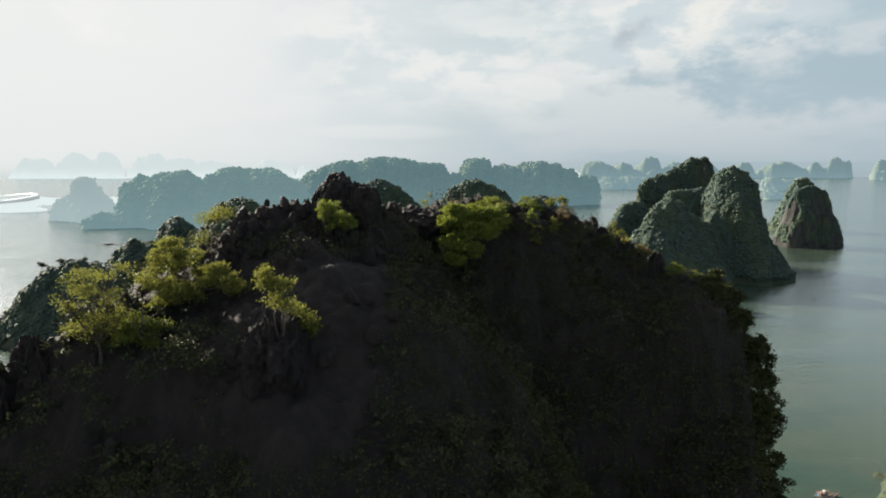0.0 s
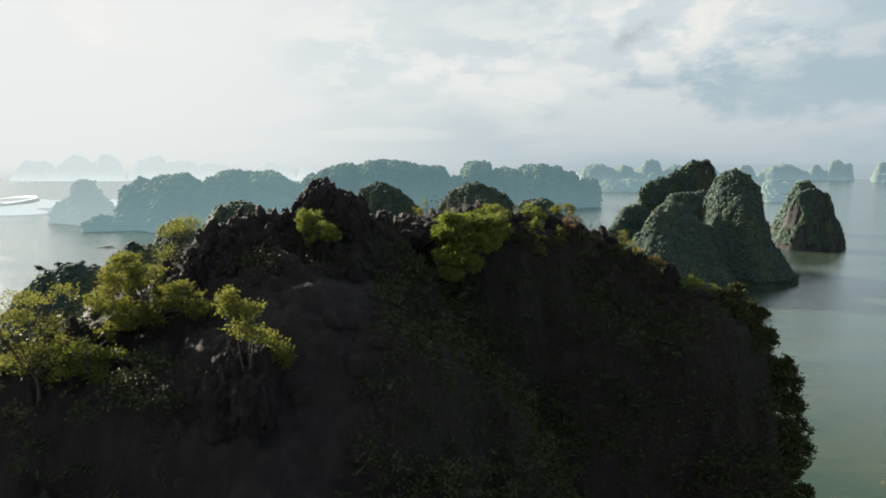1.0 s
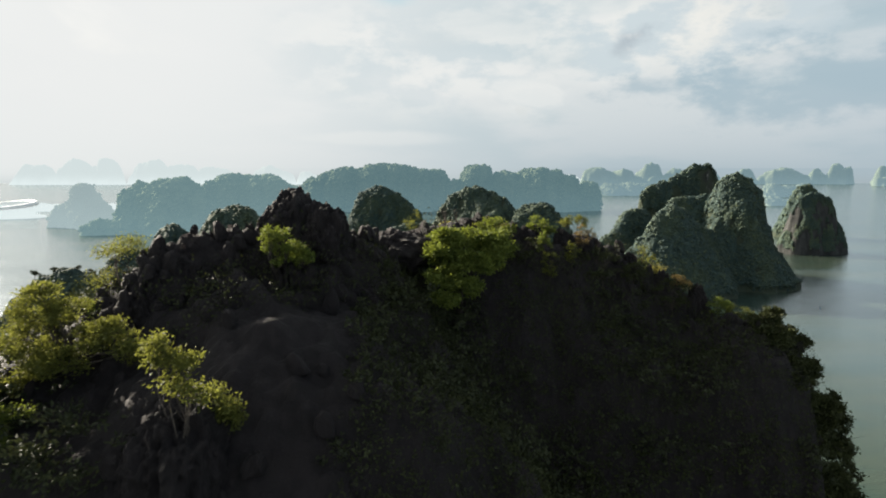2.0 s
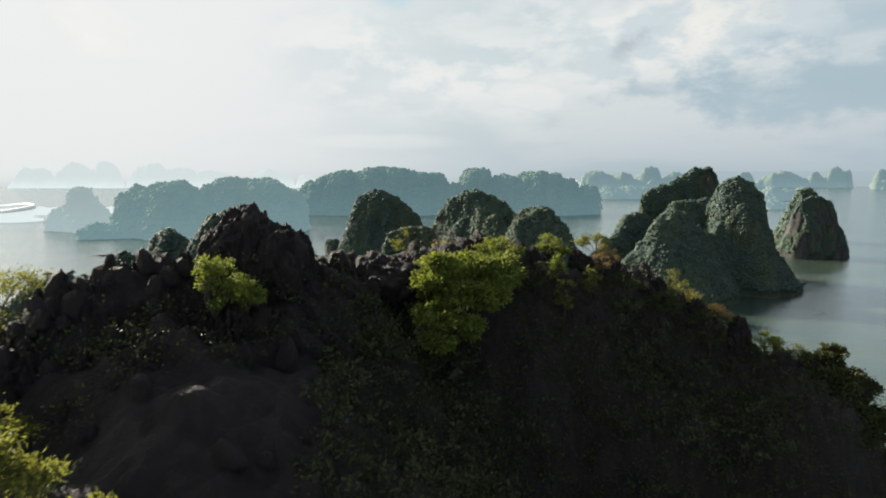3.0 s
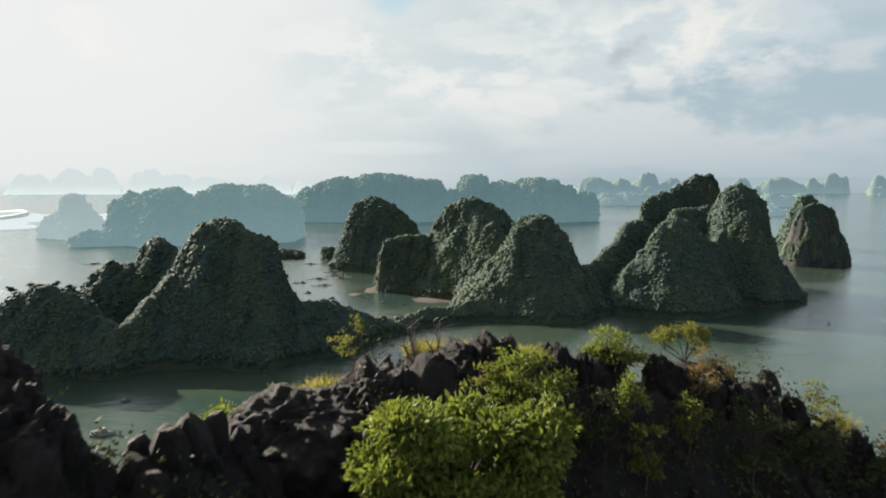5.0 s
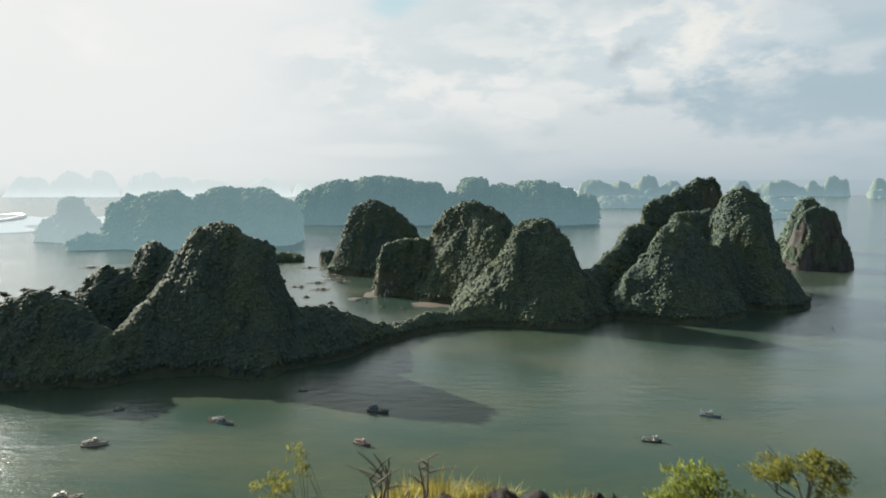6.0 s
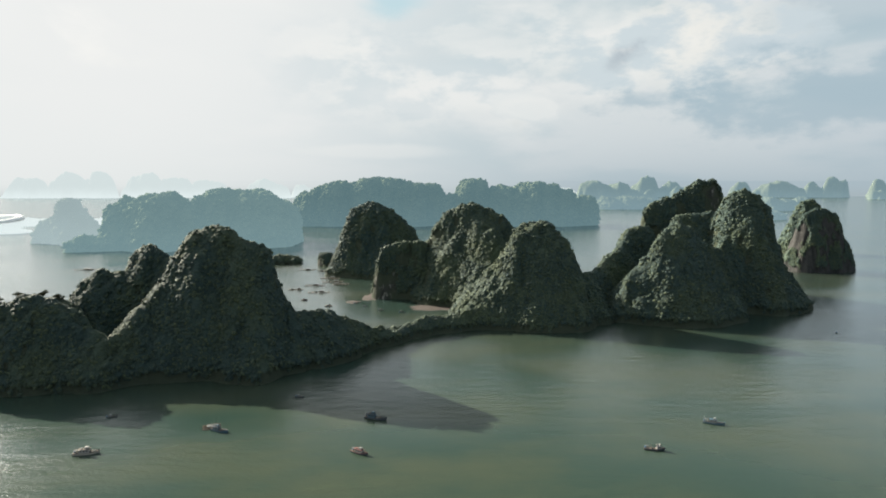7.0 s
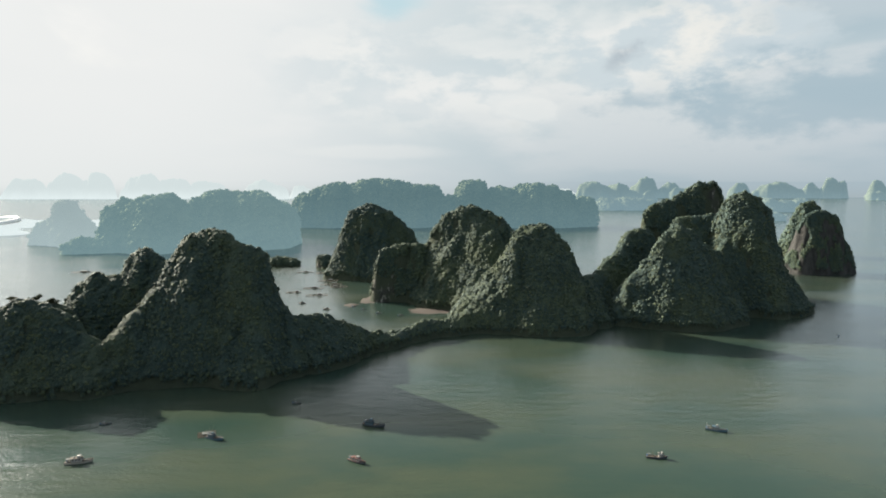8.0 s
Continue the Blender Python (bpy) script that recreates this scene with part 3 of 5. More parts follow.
def karst_island(label, towers, seed, cell=1.1, grain=1.0, relief=1.0, cliff=7.0, material=None, wooded=True, sharp=0.2, steepest=0.08, ground=None, square=2.0):
    return island_from(label, karst_surface(towers, cell, seed, relief, cliff, sharp, square), cell, seed, grain, material, wooded, steepest, ground)


def ridge_island(label, ridges, seed, cell=1.1, grain=0.85, relief=1.0, cliff=4.0, steepest=0.2, ground=None):
    return island_from(label, ridge_surface(ridges, cell, seed, relief, cliff), cell, seed, grain, None, True, steepest, ground)


LEFT = [
    ([(-184, 459, 86), (-179, 461, 94), (-169, 464, 99), (-156, 465, 96), (-145, 463, 89), (-136, 461, 88), (-129, 459, 83), (-124, 457, 69)], 2.6, 3.4, 1.8, 7),      # summit
    ([(-177, 463, 94), (-186, 452, 72), (-196, 440, 58), (-203, 430, 48), (-209, 420, 38), (-216, 406, 23), (-217, 399, 14)], 1.35, 2.2, 1.8, 4),      # sunlit spur
    ([(-256, 522, 59), (-249, 522, 74), (-238, 522, 79), (-224, 516, 70), (-209, 500, 64)], 2.4, 3.0, 1.8, 7),
    ([(-285, 508, 53), (-274, 508, 61), (-262, 508, 58), (-249, 514, 56)], 2.2, 2.6, 1.3, 6),
    ([(-312, 456, 22), (-300, 460, 34), (-289, 462, 44), (-279, 468, 42)], 2.0, 2.2, 0.72, 9),
    ([(-314, 402, 10), (-302, 404, 25), (-290, 408, 40), (-277, 412, 52), (-265, 415, 57), (-254, 416, 54), (-240, 415, 46), (-227, 412, 36), (-218, 408, 27)], 1.5, 1.9, 1.7, 7),      # wooded foreland
    ([(-121, 456, 58), (-111, 458, 41), (-102, 462, 35), (-89, 468, 36), (-79, 476, 30), (-68, 484, 22), (-56, 494, 15), (-41, 502, 12), (-30, 512, 11)], 1.5, 1.5, 1.1, 6),
]
MIDDLE = [
    ([(-65, 690, 58), (-51, 692, 62), (-26, 694, 63), (-11, 695, 66)], 4.5, 4.5, 4.5, 7),      # the wall over the cove
    ([(-3, 695, 84), (7, 695, 97), (19, 695, 104), (33, 694, 106), (47, 690, 102), (58, 682, 97), (71, 668, 82)], 4.0, 2.6, 3.6, 8),
    ([(33, 694, 104), (54, 668, 82), (49, 644, 52), (36, 626, 28), (28, 612, 12)], 1.5, 2.4, 1.5, 7),      # broad sunlit flank
    ([(78, 592, 89), (87, 591, 93), (99, 589, 93), (107, 587, 85), (112, 585, 71), (129, 584, 47), (136, 584, 40)], 1.9, 2.5, 1.6, 6),      # eastern peak
    ([(79, 592, 89), (72, 584, 79), (64, 574, 54), (51, 566, 36), (31, 558, 21), (18, 552, 14)], 1.15, 1.9, 1.8, 4),      # sunlit spur
    ([(-44, 503, 11), (-30, 518, 12), (-18, 530, 16), (-3, 536, 14), (13, 545, 14), (30, 556, 17), (60, 556, 18), (102, 560, 18), (140, 578, 20)], 1.1, 1.1, 1.1, 5),      # the isthmus
]
DOME = [
    ([(-137, 862, 40), (-132, 862, 70), (-122, 862, 91), (-98, 862, 104), (-72, 860, 92), (-48, 856, 68), (-34, 852, 48)], 3.0, 3.0, 2.4, 8),
    ([(-123, 850, 71), (-137, 842, 29), (-152, 838, 12)], 1.6, 1.6, 1.6, 6),
    ([(-90, 852, 94), (-77, 830, 50), (-72, 816, 16)], 1.6, 3.0, 2.0, 7),
]
RIGHT_TOWERS = [
    ([(234, 720, 88), (236, 721, 97), (245, 722, 106), (261, 724, 112), (278, 726, 118), (286, 728, 126), (301, 730, 131), (313, 730, 131), (319, 728, 122)], 7.0, 7.0, 4.0, 4),
    ([(301, 668, 110), (307, 664, 118), (317, 660, 121), (326, 655, 115), (333, 652, 106), (337, 650, 90)], 3.0, 7.0, 2.4, 6),
    ([(316, 660, 119), (319, 644, 86), (317, 632, 64), (319, 616, 34)], 1.9, 5.0, 2.4, 4),      # sunlit side of the tower
    ([(330, 646, 60), (343, 646, 50), (354, 645, 40), (361, 644, 28), (365, 643, 17)], 2.4, 2.4, 1.1, 5),
    ([(258, 690, 92), (289, 690, 96), (306, 682, 100)], 3.0, 3.0, 2.0, 7),
]
RIGHT_SPURS = [
    ([(205, 600, 73), (213, 604, 83), (228, 610, 89), (243, 614, 82), (256, 622, 70)], 2.0, 1.7, 1.45, 4),
    ([(207, 600, 76), (193, 597, 60), (178, 591, 41), (165, 582, 20)], 1.5, 2.2, 1.6, 3),      # sunlit buttress
    ([(243, 614, 78), (258, 628, 62), (282, 640, 64), (302, 655, 88)], 2.0, 2.4, 1.5, 4),
    ([(227, 700, 80), (203, 684, 77), (190, 655, 62), (163, 628, 48), (141, 610, 38)], 2.6, 2.2, 1.7, 4),
]
PILLAR_ROCK = [
    ([(521, 888, 84), (531, 889, 90), (551, 890, 91), (565, 888, 83)], 5.0, 5.0, 4.0, 5),
    ([(521, 886, 76), (515, 884, 60), (511, 880, 34)], 3.4, 3.4, 3.4, 5),
    ([(569, 886, 75), (578, 882, 48), (585, 880, 24)], 3.4, 3.4, 3.4, 5),
]
ridge_island("steep forested limestone island with shaded cliffs above the water", LEFT, 11)
ridge_island("forested limestone dome rising straight from the bay", DOME, 29)
ridge_island("group of forested limestone peaks with a sunlit ridge", MIDDLE, 23)
ridge_island("tall twin-topped forested limestone island with pale cliffs", RIGHT_TOWERS + RIGHT_SPURS, 37)
ridge_island("lone bare limestone pillar standing in the sea", PILLAR_ROCK, 41, 0.9, 0.7, steepest=0.25, ground=PILLAR)
ridge_island("forested limestone tower behind a bare pillar", [([(634, 1098, 78), (641, 1098, 92), (654, 1098, 99), (663, 1096, 90)], 3.2, 3.2, 3.2, 7)], 43, 1.4, 1.2)
karst_island("small round wooded rock islet", [(-182, 945, 13, 12, 19, 3.5)], 51, 0.6, 0.9, 0.5, 4.0)
karst_island("low flat wooded rock islet", [(-258, 962, 17, 13, 13, 3.0), (-238, 962, 13, 11, 11, 3.0)], 53, 0.6, 0.9, 0.5, 4.0)
karst_island("low wooded shore with trees down to the water", [(195, 199, 34, 30, 14, 2.0), (226, 193, 40, 36, 24, 2.2)], 57, 0.8, 0.6, 0.6, 3.0)

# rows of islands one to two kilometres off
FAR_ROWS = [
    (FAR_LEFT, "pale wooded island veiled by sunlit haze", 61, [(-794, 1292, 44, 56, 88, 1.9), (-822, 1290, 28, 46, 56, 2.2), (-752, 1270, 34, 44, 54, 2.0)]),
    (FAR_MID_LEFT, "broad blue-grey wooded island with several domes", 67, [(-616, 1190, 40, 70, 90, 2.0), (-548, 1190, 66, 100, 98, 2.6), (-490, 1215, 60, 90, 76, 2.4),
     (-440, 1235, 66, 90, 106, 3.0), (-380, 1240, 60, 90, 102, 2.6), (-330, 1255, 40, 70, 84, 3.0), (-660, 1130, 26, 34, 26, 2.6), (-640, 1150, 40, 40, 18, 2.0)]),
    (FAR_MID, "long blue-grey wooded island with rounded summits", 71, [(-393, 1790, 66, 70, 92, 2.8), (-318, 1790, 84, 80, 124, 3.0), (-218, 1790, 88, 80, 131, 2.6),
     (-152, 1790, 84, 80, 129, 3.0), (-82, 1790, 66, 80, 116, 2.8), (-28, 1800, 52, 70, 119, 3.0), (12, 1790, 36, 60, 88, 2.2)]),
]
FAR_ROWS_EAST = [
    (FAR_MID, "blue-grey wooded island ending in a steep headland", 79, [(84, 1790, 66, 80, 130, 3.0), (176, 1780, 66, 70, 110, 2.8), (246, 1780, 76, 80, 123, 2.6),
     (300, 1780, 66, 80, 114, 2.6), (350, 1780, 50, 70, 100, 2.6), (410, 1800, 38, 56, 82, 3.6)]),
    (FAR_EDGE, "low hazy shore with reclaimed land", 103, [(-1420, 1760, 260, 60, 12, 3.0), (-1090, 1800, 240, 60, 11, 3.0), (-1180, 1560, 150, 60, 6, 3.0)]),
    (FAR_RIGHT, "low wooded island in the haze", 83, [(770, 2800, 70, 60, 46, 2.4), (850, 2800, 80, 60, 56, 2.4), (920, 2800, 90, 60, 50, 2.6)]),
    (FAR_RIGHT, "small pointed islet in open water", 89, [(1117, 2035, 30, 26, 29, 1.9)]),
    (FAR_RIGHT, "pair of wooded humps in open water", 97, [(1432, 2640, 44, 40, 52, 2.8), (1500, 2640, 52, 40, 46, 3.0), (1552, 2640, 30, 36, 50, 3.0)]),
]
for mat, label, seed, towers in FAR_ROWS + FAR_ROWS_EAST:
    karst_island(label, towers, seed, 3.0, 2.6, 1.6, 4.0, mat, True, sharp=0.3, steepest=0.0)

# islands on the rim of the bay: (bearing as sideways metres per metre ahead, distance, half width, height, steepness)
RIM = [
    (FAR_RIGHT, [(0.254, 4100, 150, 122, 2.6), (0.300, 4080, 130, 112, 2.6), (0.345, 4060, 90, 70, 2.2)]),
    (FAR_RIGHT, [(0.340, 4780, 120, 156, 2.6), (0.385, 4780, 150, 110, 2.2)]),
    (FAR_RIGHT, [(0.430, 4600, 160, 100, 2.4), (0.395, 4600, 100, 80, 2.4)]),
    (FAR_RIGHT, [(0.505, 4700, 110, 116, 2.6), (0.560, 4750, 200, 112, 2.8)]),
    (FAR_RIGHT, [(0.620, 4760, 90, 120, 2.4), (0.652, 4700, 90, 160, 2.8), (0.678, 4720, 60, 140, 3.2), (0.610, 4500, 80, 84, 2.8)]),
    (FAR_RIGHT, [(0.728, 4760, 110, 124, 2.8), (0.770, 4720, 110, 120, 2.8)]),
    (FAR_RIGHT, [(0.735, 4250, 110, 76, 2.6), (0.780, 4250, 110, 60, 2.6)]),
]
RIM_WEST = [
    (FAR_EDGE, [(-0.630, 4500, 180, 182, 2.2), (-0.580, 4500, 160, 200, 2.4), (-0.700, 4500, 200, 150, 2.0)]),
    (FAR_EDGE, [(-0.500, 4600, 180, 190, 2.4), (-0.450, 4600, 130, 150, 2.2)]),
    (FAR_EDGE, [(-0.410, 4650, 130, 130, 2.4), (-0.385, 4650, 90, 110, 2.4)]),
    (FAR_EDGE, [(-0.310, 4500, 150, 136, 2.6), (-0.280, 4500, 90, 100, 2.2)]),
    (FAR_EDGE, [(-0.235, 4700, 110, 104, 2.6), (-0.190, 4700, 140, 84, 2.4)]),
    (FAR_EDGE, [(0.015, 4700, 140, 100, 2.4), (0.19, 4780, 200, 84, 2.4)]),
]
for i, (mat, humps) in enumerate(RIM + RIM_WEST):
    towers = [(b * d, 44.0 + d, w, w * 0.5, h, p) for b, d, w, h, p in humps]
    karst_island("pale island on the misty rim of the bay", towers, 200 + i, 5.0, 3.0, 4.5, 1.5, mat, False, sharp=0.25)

# ---- the near peak ----
CREST = [(-30, 20, 104), (-22, 23, 113), (-18.5, 25, 116.2), (-15, 27.5, 117.9), (-13.0, 31.6, 119.2), (-12.3, 32.2, 120.2), (-11.2, 32.3, 121.3), (-9.4, 34.0, 121.7),
         (-8.2, 34.7, 121.8), (-6.2, 35.4, 122.0), (-5.0, 35.7, 122.1), (-4.2, 36.6, 122.1), (-3.5, 37.6, 121.9), (-3.2, 38.6, 121.5), (-2.9, 39.6, 120.7), (-2.2, 40.5, 121.4), (0.2, 42, 121.7), (2.3, 42.8, 121.9), (5.2, 43.8, 121.4), (8.5, 44.3, 120.9), (11.8, 45, 119.6),
         (15.4, 44.3, 117.6), (18.0, 43.0, 116.0), (20.2, 42.0, 114.0), (22.0, 41.5, 110.0), (23.0, 41.0, 106.0)]


def hill_height(x, y, rough=True):
    shape = np.broadcast(x, y).shape
    best = np.full(shape, -1e9)
    for (ax, ay, az), (bx, by, bz) in zip(CREST, CREST[1:]):
        ux, uy = bx - ax, by - ay
        t = np.clip(((x - ax) * ux + (y - ay) * uy) / (ux * ux + uy * uy), 0, 1)
        dx, dy = x - ax - t * ux, y - ay - t * uy
        d = np.sqrt(dx * dx + dy * dy)
        side = np.where(dx * -uy + dy * ux > 0, 1.25, 1.0)      # steeper on the far side
        fall = 0.75 * d * side + 0.115 * np.minimum(d, 12) ** 2 + 2.1 * np.maximum(d - 8, 0)
        best = np.maximum(best, az + t * (bz - az) - np.minimum(fall, 140))
    q = np.sqrt(((x + 10.0) / 9.0) ** 2 + ((y - 27.5) / 6.5) ** 2)   # the left shoulder
    best = np.maximum(best, 122.2 + 0.76 * (y - 33.5) - 4.5 * np.maximum(q - 0.2, 0) ** 2.2)
    best = best - 2.0 * np.maximum(x - 19.9, 0) ** 1.5
    if rough:
        bump = 0.9 * fbm(x / 3.2, y / 3.2, best / 5, 3, 5) + 0.5 * np.abs(fbm(x / 0.9, y / 0.9, best / 2.5, 3, 8)) - 0.2
        spike = np.clip(1 - 1.7 * np.abs(fbm(x / 1.3, y / 1.3, 0.4, 3, 21)), 0, 1) ** 2
        best = best + spike * np.where(x < -5.5, 0.9, 0.3) * np.clip((y - 31) / 3, 0, 1) * np.clip((best - 108) / 6, 0, 1) + bump + (2.6 * fbm(x / 10, y / 10, best / 14, 3, 12) + 1.4 * fbm(x / 3.5, y / 3.5, best / 9, 2, 14)) * np.clip((118 - best) / 7, 0, 1)
    return best


def graded(lo, hi, a, b, fine, coarse):
    """Steps that are fine from a to b and coarse outside."""
    left = np.arange(a, lo, -coarse)[::-1]
    right = np.arange(b, hi, coarse)
    return np.unique(np.concatenate([left, np.arange(a, b, fine), right]))


hill = thing("karst_peak", "dark weathered limestone peak overgrown with scrub", "rock peak", (0, 40, 0))
gx, gy = np.meshgrid(graded(-85, 80, -24, 26, 0.24, 2.0), graded(-20, 105, 20, 50, 0.24, 2.0))
hv, hf = karst_arrays(gx, gy, hill_height(gx, gy))
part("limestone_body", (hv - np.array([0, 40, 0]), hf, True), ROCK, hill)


def ground_at(x, y):
    return float(hill_height(np.array([x]), np.array([y]))[0])


def rock_arrays(w, d, h, seed, level=4, lean=0.0, rough=1.0, point=0.0, round_off=0.7, taper_by=0.16):
    """A fluted limestone block: steep, pitted sides and a broken top, its foot at z = 0."""
    bm = bmesh.new()
    bmesh.ops.create_icosphere(bm, subdivisions=level, radius=1)
    v = np.array([tuple(q.co) for q in bm.verts])
    f = np.array([[q.index for q in p.verts] for p in bm.faces])
    bm.free()
    v = np.sign(v) * np.abs(v) ** round_off
    s = seed * 3.7
    big = fbm(v[:, 0] * 1.5 + s, v[:, 1] * 1.5, v[:, 2] * 1.1, 3, seed)
    flute = np.abs(fbm(v[:, 0] * 4.5 + s, v[:, 1] * 4.5, v[:, 2] * 1.1, 3, seed + 3))
    grain = np.abs(fbm(v[:, 0] * 15 + s, v[:, 1] * 15, v[:, 2] * 8, 2, seed + 12))
    pits = fbm(v[:, 0] * 9 + s, v[:, 1] * 9, v[:, 2] * 7, 2, seed + 6)
    chips = np.abs(fbm(v[:, 0] * 3 + s, v[:, 1] * 3, v[:, 2] * 3, 2, seed + 9))
    v = v * (1 + 0.16 * big - rough * (0.09 * flute + 0.10 * chips) + 0.045 * pits - 0.05 * grain)[:, None]
    jag = np.abs(fbm(v[:, 0] * 4.2 + s, v[:, 1] * 4.2, 0.3, 3, seed + 15))
    v[:, 2] = v[:, 2] * (1 + point * (0.55 - 1.1 * jag) * (v[:, 2] > 0))
    taper = 1.0 - (taper_by + 0.42 * point) * v[:, 2]
    v[:, 0] = v[:, 0] * taper * w / 2 + lean * v[:, 2] * w * 0.5
    v[:, 1] *= taper * d / 2
    v[:, 2] = v[:, 2] * h * 0.62 + h * 0.38
    return v, f


def rock(x, y, top, w, d, h, seed, level=5, lean=0.0, turn=0.0):
    smooth = seed in (1, 2, 3, 12, 13, 14, 15, 35)
    v, f = rock_arrays(w, d, h, seed, level, lean, 1.1 if smooth else 2.3, 0.0 if smooth else 0.35, 0.82 if smooth else 0.7, 0.20 if smooth else 0.16)
    if smooth:      # broad-footed domes
        v[:, :2] *= 1.22
    c, s = math.cos(turn), math.sin(turn)
    v = np.stack([v[:, 0] * c - v[:, 1] * s, v[:, 0] * s + v[:, 1] * c, v[:, 2]], 1)
    v = v + np.array([x, y - 40, top - v[:, 2].max()])
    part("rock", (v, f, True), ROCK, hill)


TOWER_ROCKS = [(-6.9, 36.2, 124.5, 2.3, 1.9, 3.2, 1, 0.10), (-5.3, 35.6, 123.9, 1.9, 1.6, 3.0, 2, -0.15), (-6.6, 34.9, 122.4, 2.0, 1.4, 2.2, 3, 0.0),
    (-11.2, 32.3, 122.2, 1.6, 1.3, 2.4, 4, 0.1), (-10.6, 32.9, 122.2, 0.9, 0.8, 2.0, 5, 0.2), (-10.1, 33.5, 122.5, 0.8, 0.8, 1.9, 6, -0.1),
    (-9.5, 34.1, 123.0, 0.8, 0.7, 2.0, 7, 0.1), (-8.9, 34.4, 122.6, 0.9, 0.8, 1.8, 8, -0.2), (-8.3, 34.7, 123.0, 0.9, 0.8, 1.9, 9, 0.1)]
CREST_ROCKS = [(-1.9, 40.2, 122.15, 2.6, 2.0, 1.9, 12, 0.05), (-0.5, 41.4, 122.1, 2.2, 1.6, 1.7, 13, 0.0), (1.6, 42.5, 122.5, 1.4, 1.2, 1.7, 14, 0.1),
    (2.5, 42.6, 122.85, 1.0, 1.1, 1.9, 15, -0.1), (4.4, 43.2, 122.3, 0.8, 0.8, 1.6, 16, 0.1), (5.1, 43.1, 122.1, 0.8, 0.9, 2.2, 17, 0.0),
    (5.9, 43.7, 121.9, 1.3, 1.1, 2.0, 18, 0.1), (7.6, 43.8, 121.8, 1.3, 1.1, 1.6, 19, -0.1), (8.8, 44.0, 121.5, 1.1, 1.0, 1.7, 20, 0.2),
    (9.8, 44.3, 121.1, 1.0, 0.9, 1.6, 21, 0.1), (10.7, 44.6, 120.6, 1.1, 1.0, 1.5, 22, 0.0)]
SHOULDER_ROCKS = [(11.7, 44.9, 120.25, 1.2, 1.0, 1.4, 23, 0.2), (13.5, 44.6, 119.2, 2.0, 1.5, 2.4, 24, 0.1), (15.7, 44.0, 118.5, 1.4, 1.2, 2.0, 25, 0.0),
    (-15.3, 27.4, 118.9, 1.6, 1.3, 2.0, 26, 0.1), (-18.4, 25.2, 117.5, 1.9, 1.5, 2.2, 27, 0.15), (-19.6, 24.4, 116.6, 2.0, 1.6, 2.4, 28, 0.0),
    (-12.7, 31.6, 120.1, 1.9, 1.6, 2.4, 29, 0.1), (-11.5, 31.4, 121.0, 2.0, 1.6, 2.4, 30, -0.1), (-9.8, 32.6, 121.5, 2.0, 1.6, 2.2, 31, 0.1),
    (-8.0, 31.2, 120.6, 1.8, 1.5, 2.0, 32, 0.1), (-6.6, 33.9, 121.75, 2.3, 1.5, 3.0, 33, 0.0), (-5.6, 34.0, 121.2, 1.5, 1.3, 2.4, 34, 0.1), (-7.8, 26.2, 118.5, 3.0, 2.2, 3.4, 35, 0.0)]
for x, y, top, w, d, h, seed, lean in TOWER_ROCKS + CREST_ROCKS + SHOULDER_ROCKS:
    rock(x, y, top, w * 1.25, d * 1.25, h, seed, 6 if w > 1.85 else 5, lean, seed * 1.3)


def spike_field():
    """Small karst blades standing all over the crest."""
    rng = np.random.default_rng(77)
    pieces = []
    for k in range(630):
        i = rng.integers(0, len(CREST) - 2)
        t = rng.random()
        a, b = np.array(CREST[i]), np.array(CREST[i + 1])
        p = a + (b - a) * t + np.array([rng.normal(0, 0.9), rng.normal(-0.6, 1.4), 0])
        if k > 560:      # rubble on the rocky shoulder
            p = np.array([rng.uniform(-22, -1), rng.uniform(20, 37), 0])
        w = rng.uniform(0.25, 0.7) * (1.25 if k > 560 else 1.0)
        v, f = rock_arrays(w, w * 0.8, w * rng.uniform(0.7, 1.3), int(rng.integers(100, 900)), 2, rng.normal(0, 0.25), 1.6, 0.35)
        pieces.append((v + np.array([p[0], p[1] - 40, ground_at(p[0], p[1]) - 0.15]), f))
    return joined(pieces)


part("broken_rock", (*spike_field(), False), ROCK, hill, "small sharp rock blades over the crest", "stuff")


